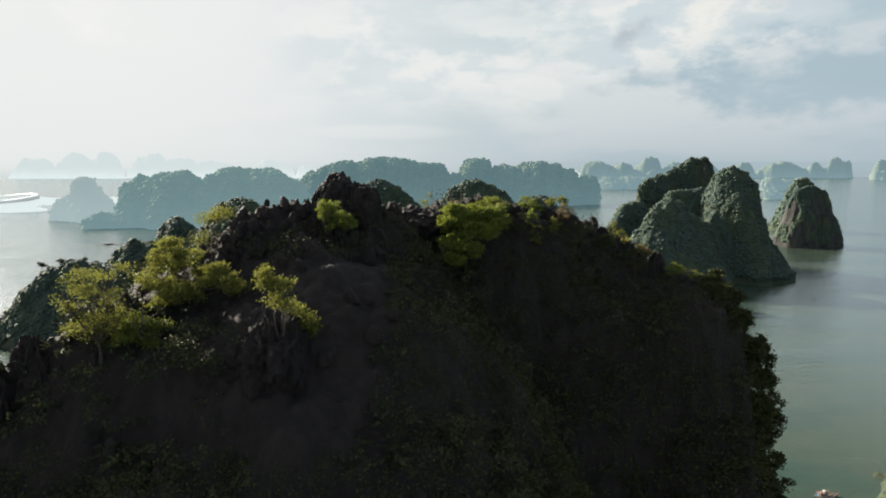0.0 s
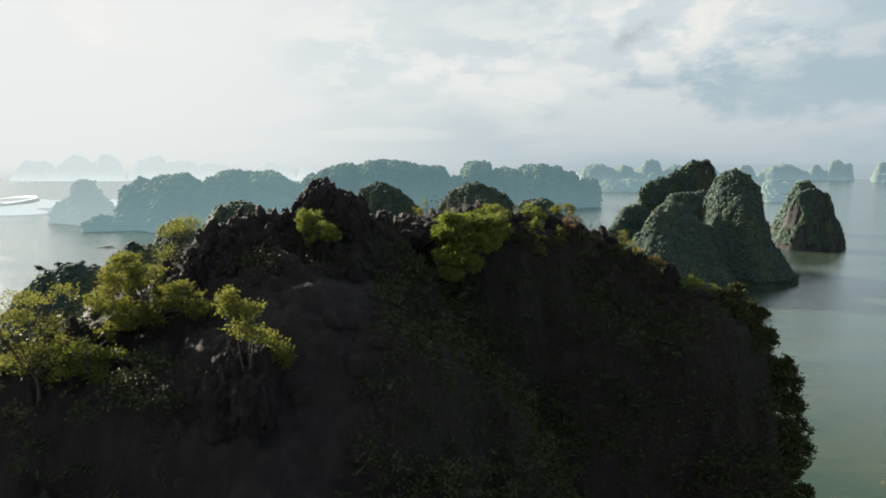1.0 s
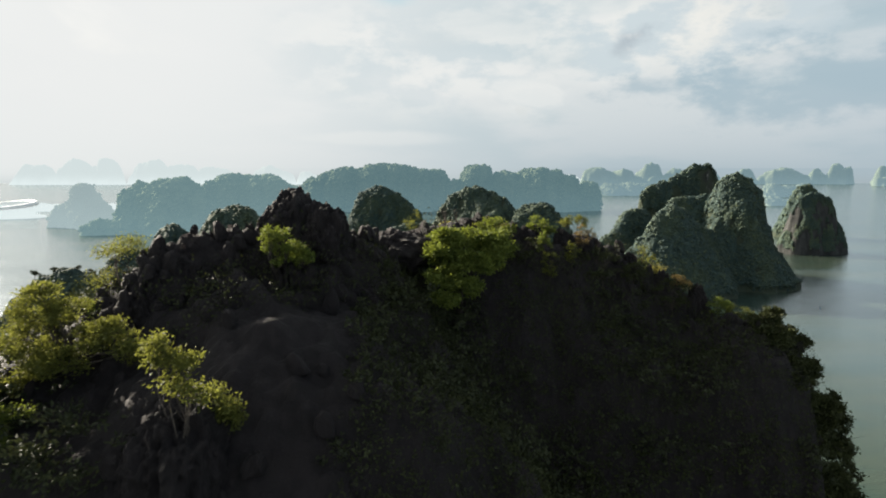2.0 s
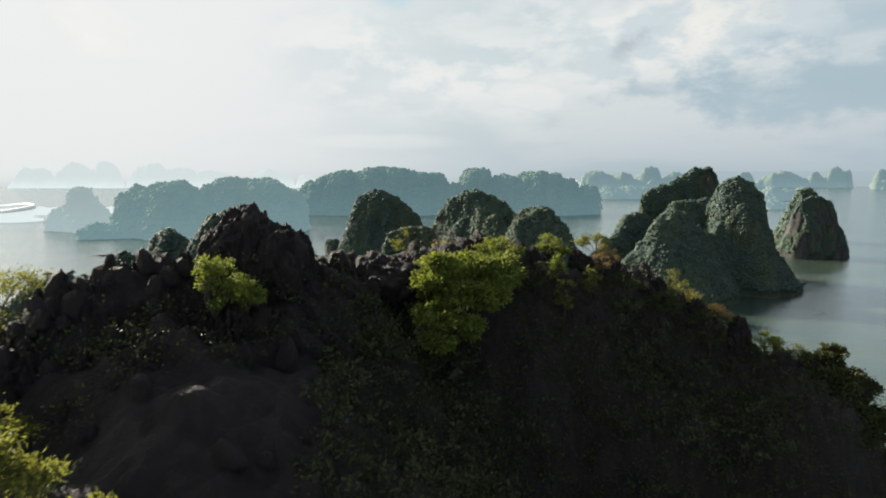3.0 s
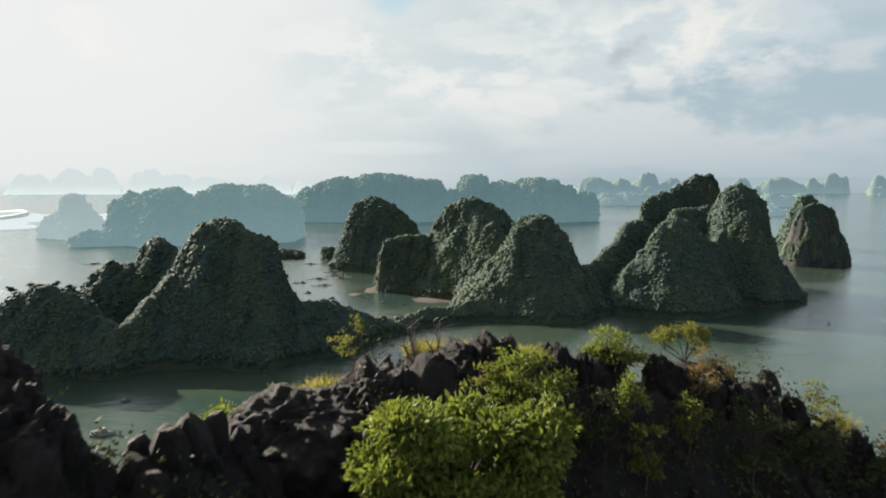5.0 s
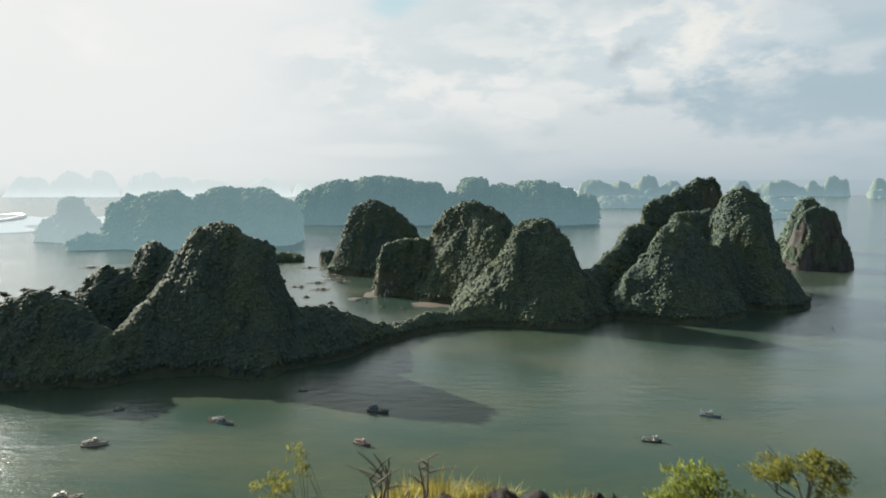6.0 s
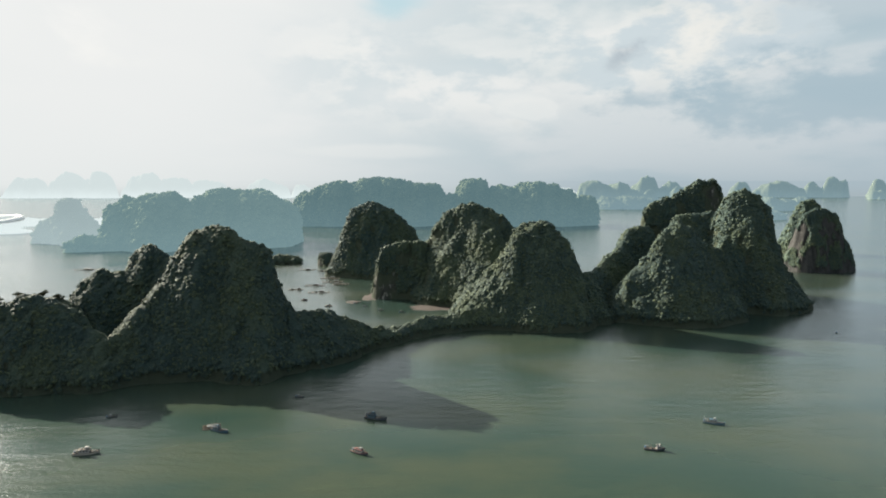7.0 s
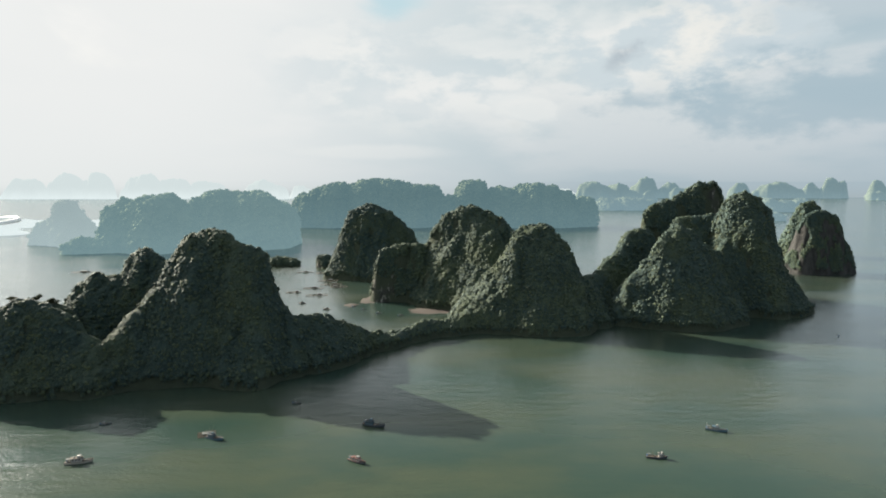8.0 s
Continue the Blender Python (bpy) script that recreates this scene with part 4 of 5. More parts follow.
def scrub_arrays():
    """Low scrub over the shaded faces: leafy cushions that follow the rock."""
    rng = np.random.default_rng(5)
    n = 46000
    x, y = rng.normal(-5, 30, n), rng.normal(38, 24, n)
    wide = rng.random(n) < 0.60
    x = np.where(wide, rng.uniform(-28, 25, n) + rng.normal(0, 3, n), x)
    y = np.where(wide, rng.uniform(16, 45, n) + rng.normal(0, 3, n), y)
    z = hill_height(x, y)
    slope = np.hypot(hill_height(x + 0.3, y, False) - hill_height(x - 0.3, y, False), hill_height(x, y + 0.3, False) - hill_height(x, y - 0.3, False)) / 0.6
    cover = fbm(x / 3.0, y / 3.0, z / 4, 3, 33)
    keep = np.where(x > -3, 1.0 + np.clip((z - 100) / 12, 0, 1), np.where(z > 114, 1.5, 1.9)) * np.clip(np.sqrt(1 + slope ** 2) / 4.5, 0.3, 1.0) * np.where(y > 46, 0.35, 1.0)
    bare = (x < -3) & (z > 113) & (cover < 0.42) | (z > 120.3) & (cover < 0.2)
    ok = (z > 25) & (rng.random(n) < keep) & (cover > -0.95) & ~bare
    x, y, z, cover = x[ok], y[ok], z[ok], cover[ok]
    m = len(x)
    sprigs = 4
    r = rng.uniform(0.3, 0.6, m) + 0.7 * np.clip(cover + 0.1, 0, 0.8)
    d = rng.normal(0, 1, (m * sprigs, 3))
    d[:, 2] = np.abs(d[:, 2])
    d[:, 1] -= 0.5
    d /= np.linalg.norm(d, axis=1)[:, None]
    c = np.repeat(np.stack([x, y, z], 1), sprigs, 0) + d * np.repeat(r, sprigs)[:, None] * rng.uniform(0.4, 1.0, m * sprigs)[:, None]
    c = np.repeat(c, 3, 0) + rng.normal(0, 0.11, (m * sprigs * 3, 3))
    return leaf_array(c - np.array([0, 40, 0]), np.repeat(d, 3, 0), np.clip(0.13 + (113 - c[:, 2]) * 0.018, 0.13, 0.36), 0.28, rng, 0.3)


def thicket_arrays():
    """Rounded bushes, one beside another, that cloak the shaded face."""
    rng = np.random.default_rng(15)
    n = 1500
    x, y = rng.uniform(-26, 24, n), rng.uniform(14, 43, n)
    z = hill_height(x, y)
    ok = (z > 60) & (z < np.where((x < -3) & (y > 31), 117.5, 119.6)) & (fbm(x / 6, y / 6, z / 8, 2, 61) > np.where((x < -3) & (z > 112), 0.16, -0.3))
    r = rng.uniform(0.7, 1.5, n) * np.clip(1 + (112 - z) * 0.02, 1, 1.7)
    lobes = [(x[i], y[i] - 40, z[i] + 0.15 * r[i], r[i], r[i], r[i] * 0.8) for i in np.flatnonzero(ok)]
    return crown_arrays(clumped(lobes, 4, rng, 0.5), 120000, 0.20, 0.26, rng, 12, 0.6, 0.3, 9, 0.6)


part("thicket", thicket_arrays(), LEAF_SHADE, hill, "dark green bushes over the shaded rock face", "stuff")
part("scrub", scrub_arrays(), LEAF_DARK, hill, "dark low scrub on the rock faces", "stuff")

# ---- shrubs and small trees on the peak ----
shrub("broadleaf_bush", "large bright green leafy bush hanging over dark rock", (1.15, 39.2, 120.0),
      [(a, b, c, r * 0.86, s * 0.86, u * 0.8) for a, b, c, r, s, u in [(0.0, -0.5, 1.8, 1.3, 1.1, 0.75), (1.3, -0.2, 1.65, 1.2, 1.0, 0.7), (1.9, -0.3, 1.0, 0.65, 0.7, 0.5), (-0.9, -0.9, 1.0, 0.9, 0.8, 0.7), (0.3, -1.3, 0.7, 1.2, 0.8, 0.7),
       (1.3, -1.2, 0.5, 0.9, 0.8, 0.6), (-0.8, -1.5, -0.1, 0.9, 0.7, 0.7), (0.2, -1.8, -0.6, 0.9, 0.6, 0.6), (-0.7, -2.0, -1.1, 0.7, 0.5, 0.6)]],
      19000, 0.19, 0.24, LEAF_BRIGHT, 1, 0.09, "bush", 0.7, droop=0.5, per=12, spread=0.6, clumps=9)
shrub("broadleaf_bush", "small bright green bush beside a larger one", (3.25, 41.0, 121.2),
      [(0, 0, 0.8, 0.95, 0.8, 0.55), (0.7, 0, 0.6, 0.6, 0.6, 0.45), (-0.5, -0.2, 0.6, 0.6, 0.5, 0.5)], 4200, 0.16, 0.17, LEAF_BRIGHT, 2, 0.05, "bush")
shrub("round_bush", "round dense green bush on top of a rock", (5.95, 44.0, 121.45),
      [(0, 0, 0.5, 0.64, 0.5, 0.44), (0.5, 0, 0.2, 0.42, 0.38, 0.38), (-0.3, -0.1, 0.3, 0.42, 0.38, 0.34)], 3800, 0.12, 0.19, LEAF_BRIGHT, 3, 0.05, "bush")
shrub("thin_tree", "small airy tree with fine leaves on the crest", (8.55, 44.5, 120.85),
      [(-0.4, 0, 1.35, 0.6, 0.5, 0.35), (-0.9, 0, 1.1, 0.35, 0.35, 0.25), (0.1, 0, 1.15, 0.45, 0.4, 0.35)], 2000, 0.10, 0.2, LEAF_OLIVE, 4, 0.035, "tree", 0.2)
shrub("dry_bush", "dry brown bush below a small tree", (8.5, 43.5, 121.1), [(0, 0, 0.5, 0.55, 0.45, 0.35), (0.4, 0, 0.3, 0.4, 0.4, 0.3)], 1300, 0.10, 0.16, LEAF_DRY, 5, 0.025, "bush", 0.2)
shrub("thin_tree", "sparse sapling with feathery leaves at the edge", (-1.4, 43.9, 120.9),
      [(-0.35, 0, 1.2, 0.32, 0.3, 0.4), (0.15, 0, 1.55, 0.25, 0.25, 0.3), (-0.1, 0, 1.0, 0.3, 0.3, 0.3)], 900, 0.11, 0.16, LEAF_OLIVE, 6, 0.022, "tree", 0.1)
shrub("broadleaf_bush", "green bush in a gap between rocks", (-4.1, 42.3, 119.9), [(0, 0, 0.5, 0.8, 0.6, 0.45), (0.6, 0.1, 0.75, 0.5, 0.5, 0.4), (-0.6, 0, 0.5, 0.5, 0.4, 0.35)], 2600, 0.14, 0.2, LEAF_BRIGHT, 7, 0.04, "bush")
shrub("yellow_bush", "yellow-green bush growing beside a rock tower", (-6.7, 33.2, 121.8),
      [(0, 0, 0.85, 0.50, 0.42, 0.40), (0.4, -0.1, 0.45, 0.42, 0.36, 0.36), (-0.35, 0, 0.45, 0.4, 0.36, 0.36), (0.1, 0.1, 0.1, 0.45, 0.4, 0.35), (0.3, 0.0, -0.3, 0.4, 0.35, 0.3)], 2800, 0.13, 0.2, LEAF_BRIGHT, 8, 0.045, "bush", clumps=9)
shrub("yellow_bush", "yellow-green bush at the foot of a rock tower", (-5.9, 33.5, 121.2), [(0, 0, 0.6, 0.45, 0.4, 0.4), (0.3, -0.1, 0.25, 0.4, 0.35, 0.35)], 1600, 0.13, 0.2, LEAF_BRIGHT, 9, 0.04, "bush", clumps=9)
shrub("airy_tree", "airy small tree with bare lower branches", (-15.3, 25.0, 117.0),
      [(-0.5, 0, 2.9, 0.95, 0.8, 0.55), (0.4, 0, 2.7, 0.8, 0.8, 0.6), (1.1, 0.2, 3.1, 0.45, 0.4, 0.45), (-1.1, 0, 2.2, 0.6, 0.5, 0.5), (0.7, 0, 1.8, 0.6, 0.5, 0.5)],
      5200, 0.11, 0.2, LEAF_OLIVE, 10, 0.06, "tree", 0.35, spread=1.2)
shrub("leafy_tree", "dense yellow-green small tree above the cliff", (-13.2, 28.8, 117.6),
      [(-0.6, 0, 2.9, 0.8, 0.8, 0.7), (0.4, 0, 2.4, 1.0, 0.9, 0.6), (-1.0, -0.3, 1.4, 0.9, 0.8, 0.8), (1.6, 0, 1.7, 1.1, 0.7, 0.55), (2.6, 0, 1.3, 0.8, 0.6, 0.5), (0.1, -0.6, 0.8, 1.1, 0.7, 0.7), (-1.2, -0.6, 0.2, 0.9, 0.6, 0.6)],
      17000, 0.12, 0.22, LEAF_OLIVE, 11, 0.08, "tree", 0.45, per=18, spread=1.1)
shrub("leafy_bush", "yellow-green bush on a ledge", (-14.4, 26.0, 116.6), [(0, 0, 0.9, 1.0, 0.8, 0.7), (-0.9, 0, 0.5, 0.7, 0.6, 0.6), (1.0, 0, 0.6, 0.8, 0.7, 0.6)], 6500, 0.11, 0.2, LEAF_BRIGHT, 12, 0.05, "bush", 0.4, spread=1.1)
shrub("leafy_bush", "bush with pale leaves against the dark face", (-7.5, 25.2, 118.6), [(-0.4, 0, 1.4, 0.42, 0.35, 0.36), (0.4, 0, 1.0, 0.46, 0.35, 0.36), (0.1, -0.2, 0.4, 0.42, 0.3, 0.36), (0.6, 0, 0.0, 0.34, 0.26, 0.36)], 1900, 0.15, 0.22, LEAF_OLIVE, 13, 0.04, "bush", 0.4, spread=1.1, clumps=9)
shrub("leafy_bush", "small bush with upright leafy stems", (-6.86, 26.5, 116.65), [(0.2, 0, 1.3, 0.4, 0.3, 0.5), (-0.2, 0, 0.6, 0.5, 0.35, 0.45), (0.5, 0, 0.7, 0.35, 0.25, 0.4)], 2000, 0.15, 0.22, LEAF_OLIVE, 14, 0.03, "bush", 0.4, spread=1.1)
shrub("airy_tree", "leaning small tree with bare twigs on the ridge", (-12.7, 32.4, 119.7),
      [(-0.5, 0, 2.0, 0.7, 0.5, 0.5), (0.2, 0, 2.4, 0.6, 0.5, 0.4), (-0.9, 0, 1.1, 0.55, 0.5, 0.45)], 1900, 0.11, 0.2, LEAF_OLIVE, 15, 0.04, "tree", 0.1, spread=1.8)
shrub("leafy_bush", "low bush on the ridge", (-13.3, 31.0, 119.0), [(0, 0, 0.6, 0.6, 0.5, 0.5)], 1000, 0.11, 0.2, LEAF_BRIGHT, 16, 0.03, "bush")
# sprigs on the right-hand crest and slope: x, y, z of the root, radius, height, leaf count, material, seed
CREST_SPRIGS = [(6.0, 42.0, 120.5, 0.38, 1.1, 1000, LEAF_BRIGHT, 31), (6.3, 41.5, 119.9, 0.45, 0.6, 900, LEAF_OLIVE, 32), (7.7, 42.3, 120.3, 0.38, 0.7, 800, LEAF_OLIVE, 33),
    (12.5, 45.0, 119.5, 0.35, 1.1, 500, LEAF_OLIVE, 34), (13.3, 45.4, 118.9, 0.35, 0.9, 450, LEAF_OLIVE, 35), (14.6, 44.0, 117.9, 0.7, 0.8, 1300, LEAF_DRY, 36),
    (16.8, 43.4, 116.6, 0.7, 0.9, 1500, LEAF_BRIGHT, 37), (17.8, 43.2, 116.1, 0.8, 0.9, 1500, LEAF_OLIVE, 38), (18.9, 42.8, 115.4, 0.8, 0.9, 1500, LEAF_OLIVE, 39)]
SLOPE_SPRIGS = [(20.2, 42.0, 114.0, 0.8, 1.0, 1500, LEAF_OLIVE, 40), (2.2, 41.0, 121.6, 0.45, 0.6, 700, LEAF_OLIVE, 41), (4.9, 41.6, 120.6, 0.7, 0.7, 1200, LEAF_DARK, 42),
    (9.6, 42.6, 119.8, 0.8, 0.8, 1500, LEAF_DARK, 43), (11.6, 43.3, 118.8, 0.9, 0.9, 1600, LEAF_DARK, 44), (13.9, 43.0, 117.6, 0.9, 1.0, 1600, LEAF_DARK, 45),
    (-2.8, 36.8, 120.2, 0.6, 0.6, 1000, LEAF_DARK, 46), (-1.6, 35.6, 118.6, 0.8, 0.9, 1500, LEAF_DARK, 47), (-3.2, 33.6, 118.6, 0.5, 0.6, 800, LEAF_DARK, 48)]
for x, y, z, r, h, count, mat, seed in CREST_SPRIGS + SLOPE_SPRIGS:
    shrub("shrub", "small leafy shrub rooted between the rocks", (x, y, z), [(0, 0, h * 0.75, r, r * 0.85, h * 0.42), (r * 0.6, 0, h * 0.45, r * 0.6, r * 0.6, h * 0.35), (-r * 0.6, 0, h * 0.4, r * 0.6, r * 0.6, h * 0.35)],
          count, 0.115, 0.2, mat, seed, 0.025, "shrub", 0.3, group="shrubs on the crest")
# overhanging trees on the cliff edge
EDGE = [(18.6, 42.6, 116.2, 0.9, 50), (19.6, 41.8, 114.8, 1.0, 56), (20.4, 41.2, 113.0, 1.1, 55), (20.9, 40.8, 111.0, 1.2, 52), (21.3, 40.4, 109.2, 1.3, 57), (21.6, 40.2, 106.6, 1.7, 51),
        (21.4, 39.8, 104.4, 1.3, 53), (21.3, 39.2, 101.4, 1.8, 54), (20.8, 38.4, 99.0, 1.6, 58), (20.4, 37.6, 96.6, 1.8, 59)]
EDGE += [((a[0] + b[0]) / 2 - 0.5, (a[1] + b[1]) / 2 - 0.8, (a[2] + b[2]) / 2 - 0.6, (a[3] + b[3]) / 2 * 1.1, a[4] + 20) for a, b in zip(EDGE, EDGE[1:])]
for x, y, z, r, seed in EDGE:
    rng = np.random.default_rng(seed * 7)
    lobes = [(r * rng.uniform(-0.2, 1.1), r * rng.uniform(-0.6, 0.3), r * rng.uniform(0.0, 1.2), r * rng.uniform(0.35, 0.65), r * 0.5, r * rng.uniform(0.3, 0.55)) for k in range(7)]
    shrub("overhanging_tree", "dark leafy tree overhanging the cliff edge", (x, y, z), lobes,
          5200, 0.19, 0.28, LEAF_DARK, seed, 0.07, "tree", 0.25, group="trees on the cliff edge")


def grass_clump(x, y, z, spread, length, count, seed):
    """Arching blades from one root."""
    rng = np.random.default_rng(seed)
    ob = thing("grass_clump", "tall dry grass clump on the rocky crest", "grass", (x, y, z), "grass on the crest")
    a = rng.uniform(0, 6.283, count)
    r = spread * np.sqrt(rng.random(count))
    base = np.stack([np.cos(a) * r, np.sin(a) * r * 0.6, np.zeros(count)], 1)
    lean = rng.normal(0, 0.35, (count, 2)) + 0.35 * base[:, :2] / spread
    L = length * rng.uniform(0.5, 1.1, count)
    mid = base + np.stack([lean[:, 0] * L * 0.35, lean[:, 1] * L * 0.35, L * 0.6], 1)
    tip = base + np.stack([lean[:, 0] * L, lean[:, 1] * L, L * (0.95 - 0.3 * np.abs(lean[:, 0]))], 1)
    w = np.stack([np.cos(a + 1.3), np.sin(a + 1.3), np.zeros(count)], 1) * 0.012
    v = np.stack([base - w, base + w, mid + w * 0.9, mid - w * 0.9, tip], 1).reshape(-1, 3)
    b = np.arange(count)[:, None] * 5
    f = np.concatenate([b + np.array([[0, 1, 2]]), b + np.array([[0, 2, 3]]), b + np.array([[3, 2, 4]])])
    part("tuft", (v, f), GRASS, ob)


for k, (x, y, z, s, l, c) in enumerate([(1.25, 43.9, 121.55, 0.75, 0.62, 800), (0.5, 43.4, 121.7, 0.4, 0.6, 350), (-1.7, 42.8, 120.9, 0.9, 0.5, 600), (3.7, 43.5, 121.6, 0.45, 0.55, 450),
                                        (2.2, 43.8, 121.65, 0.5, 0.5, 400), (-2.6, 42.2, 121.0, 0.5, 0.4, 250), (13.6, 45.2, 118.8, 0.6, 0.6, 350)]):
    grass_clump(x, y, z, s, l, c, 300 + k)


def dead_bush(x, y, z, height, seed, stems=5):
    rng = np.random.default_rng(seed)
    ob = thing("dead_shrub", "bare dead twigs rising from the rocks", "shrub", (x, y, z), "dead shrubs on the crest")
    for s in range(stems):
        h = height * rng.uniform(0.55, 1.0)
        way = Vector((rng.normal(-0.15, 0.28), rng.normal(0, 0.25), 1)).normalized()
        a, b = way * h * 0.5 + Vector((rng.normal(0, 0.05), 0, 0)), way * h
        pieces = [tube([(0, 0, -0.1), a, b], [0.034, 0.024, 0.010], 5)]
        for j in range(4):
            q = a.lerp(b, rng.random())
            e = q + Vector((rng.normal(0, 0.22), rng.normal(0, 0.2), rng.uniform(0.05, 0.3))) * h
            pieces.append(tube([q, q.lerp(e, 0.55) + Vector((0, 0, 0.03)), e], [0.017, 0.013, 0.007], 4))
        part("stem", joined(pieces), BARK, ob)


dead_bush(0.45, 42.8, 121.7, 1.35, 401)
dead_bush(1.0, 43.4, 121.7, 1.25, 402, 3)
dead_bush(-13.6, 25.4, 117.2, 1.6, 403, 4)

# trees on the low shore: x, y, ground height, radius
for k, (x, y, z, r) in enumerate([(164, 206, 8, 3.0), (159, 203, 5, 2.4), (170, 210, 10, 3.4), (168, 200, 9, 3.0), (176, 205, 12, 3.6), (163, 197, 5, 2.6), (174, 197, 10, 3.2), (181, 212, 13, 3.6),
                                  (170, 191, 6, 2.8), (182, 199, 14, 3.6), (187, 206, 15, 3.8), (179, 191, 9, 3.0), (155, 198, 3, 2.0)]):
    rng = np.random.default_rng(900 + k)
    lobes = [(rng.uniform(-0.8, 0.8) * r, rng.uniform(-0.7, 0.7) * r, r * rng.uniform(0.5, 1.4), r * 0.6, r * 0.55, r * rng.uniform(0.3, 0.45)) for j in range(5)]
    shrub("shore_tree", "olive broad-crowned tree on a low shore", (x + 11, y - 7, z), lobes, 2600, 0.55, 0.32, LEAF_OLIVE, 950 + k, 0.18, "tree", 0.4, group="trees on the low shore")

# broad-crowned trees on the flat western top of the near island
for k, (x, y, z, r) in enumerate([(-304, 457, 42, 4.6), (-291, 461, 44, 3.6), (-281, 466, 41, 3.2), (-318, 454, 42, 3.4)]):
    rng = np.random.default_rng(980 + k)
    lobes = [(rng.uniform(-1.0, 1.0) * r, rng.uniform(-0.6, 0.6) * r, r * rng.uniform(0.7, 1.35), r * 0.6, r * 0.55, r * 0.35) for j in range(6)]
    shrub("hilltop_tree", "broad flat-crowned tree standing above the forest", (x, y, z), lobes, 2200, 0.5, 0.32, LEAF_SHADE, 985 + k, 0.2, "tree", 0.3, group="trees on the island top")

# ---- boats, rafts and buildings ----
HULL_DARK = plain("weathered_dark_blue_hull_paint", (0.035, 0.045, 0.055), 0.6, vary=0.5)
HULL_BLUE = plain("faded_blue_hull_paint", (0.035, 0.085, 0.125), 0.6, vary=0.4)
HULL_PALE = plain("chalky_white_hull_paint", (0.27, 0.255, 0.225), 0.6, vary=0.25)
DECK = plain("grey_deck_planks", (0.085, 0.070, 0.056), 0.85, vary=0.4)
CABIN_PALE = plain("off_white_cabin_paint", (0.22, 0.22, 0.21), 0.6, vary=0.45)
CABIN_BLUE = plain("blue_cabin_paint", (0.035, 0.075, 0.10), 0.6, vary=0.4)
RED_PAINT = plain("faded_red_paint", (0.15, 0.05, 0.042), 0.6, vary=0.3)
POLE = plain("dark_wooden_pole", (0.09, 0.07, 0.05), 0.85, vary=0.4, scale=8)
NET = plain("dark_fishing_net", (0.05, 0.06, 0.06), 0.9, vary=0.4, scale=10)
WINDOW = plain("dark_cabin_glass", (0.02, 0.025, 0.03), 0.15, vary=0.1)
FLOAT = plain("blue_plastic_barrel", (0.05, 0.16, 0.30), 0.45, vary=0.3)


def hull_arrays(length, beam, depth, sheer):
    """A planked hull from rounded sections, with raised bow and blunt stern; the waterline is z = 0."""
    n, m = 13, 9
    v = []
    for i in range(n):
        t = i / (n - 1)
        half = beam / 2 * (0.72 + 0.28 * math.sin(min(t, 0.6) / 0.6 * math.pi / 2)) * (1 - max(0, (t - 0.55) / 0.45) ** 2.2)
        half = max(half, 0.03)
        top = depth * 0.55 + sheer * (max(0, t - 0.4) / 0.6) ** 2 + sheer * 0.35 * max(0, 0.3 - t)
        low = -depth * 0.45 * (1 - max(0, (t - 0.8) / 0.2) ** 2)
        for j in range(m):
            a = math.pi * j / (m - 1)
            c, s = math.cos(a), math.sin(a)
            v.append(((t - 0.5) * length + (0.06 * length * t * t * (1 - s)), half * math.copysign(abs(c) ** 0.6, c), low + (top - low) * (1 - s ** 0.8)))
    f = []
    for i in range(n - 1):
        for j in range(m - 1):
            a = i * m + j
            f.append((a, a + 1, a + m + 1, a + m))
    return np.array(v), np.array(f), n, m


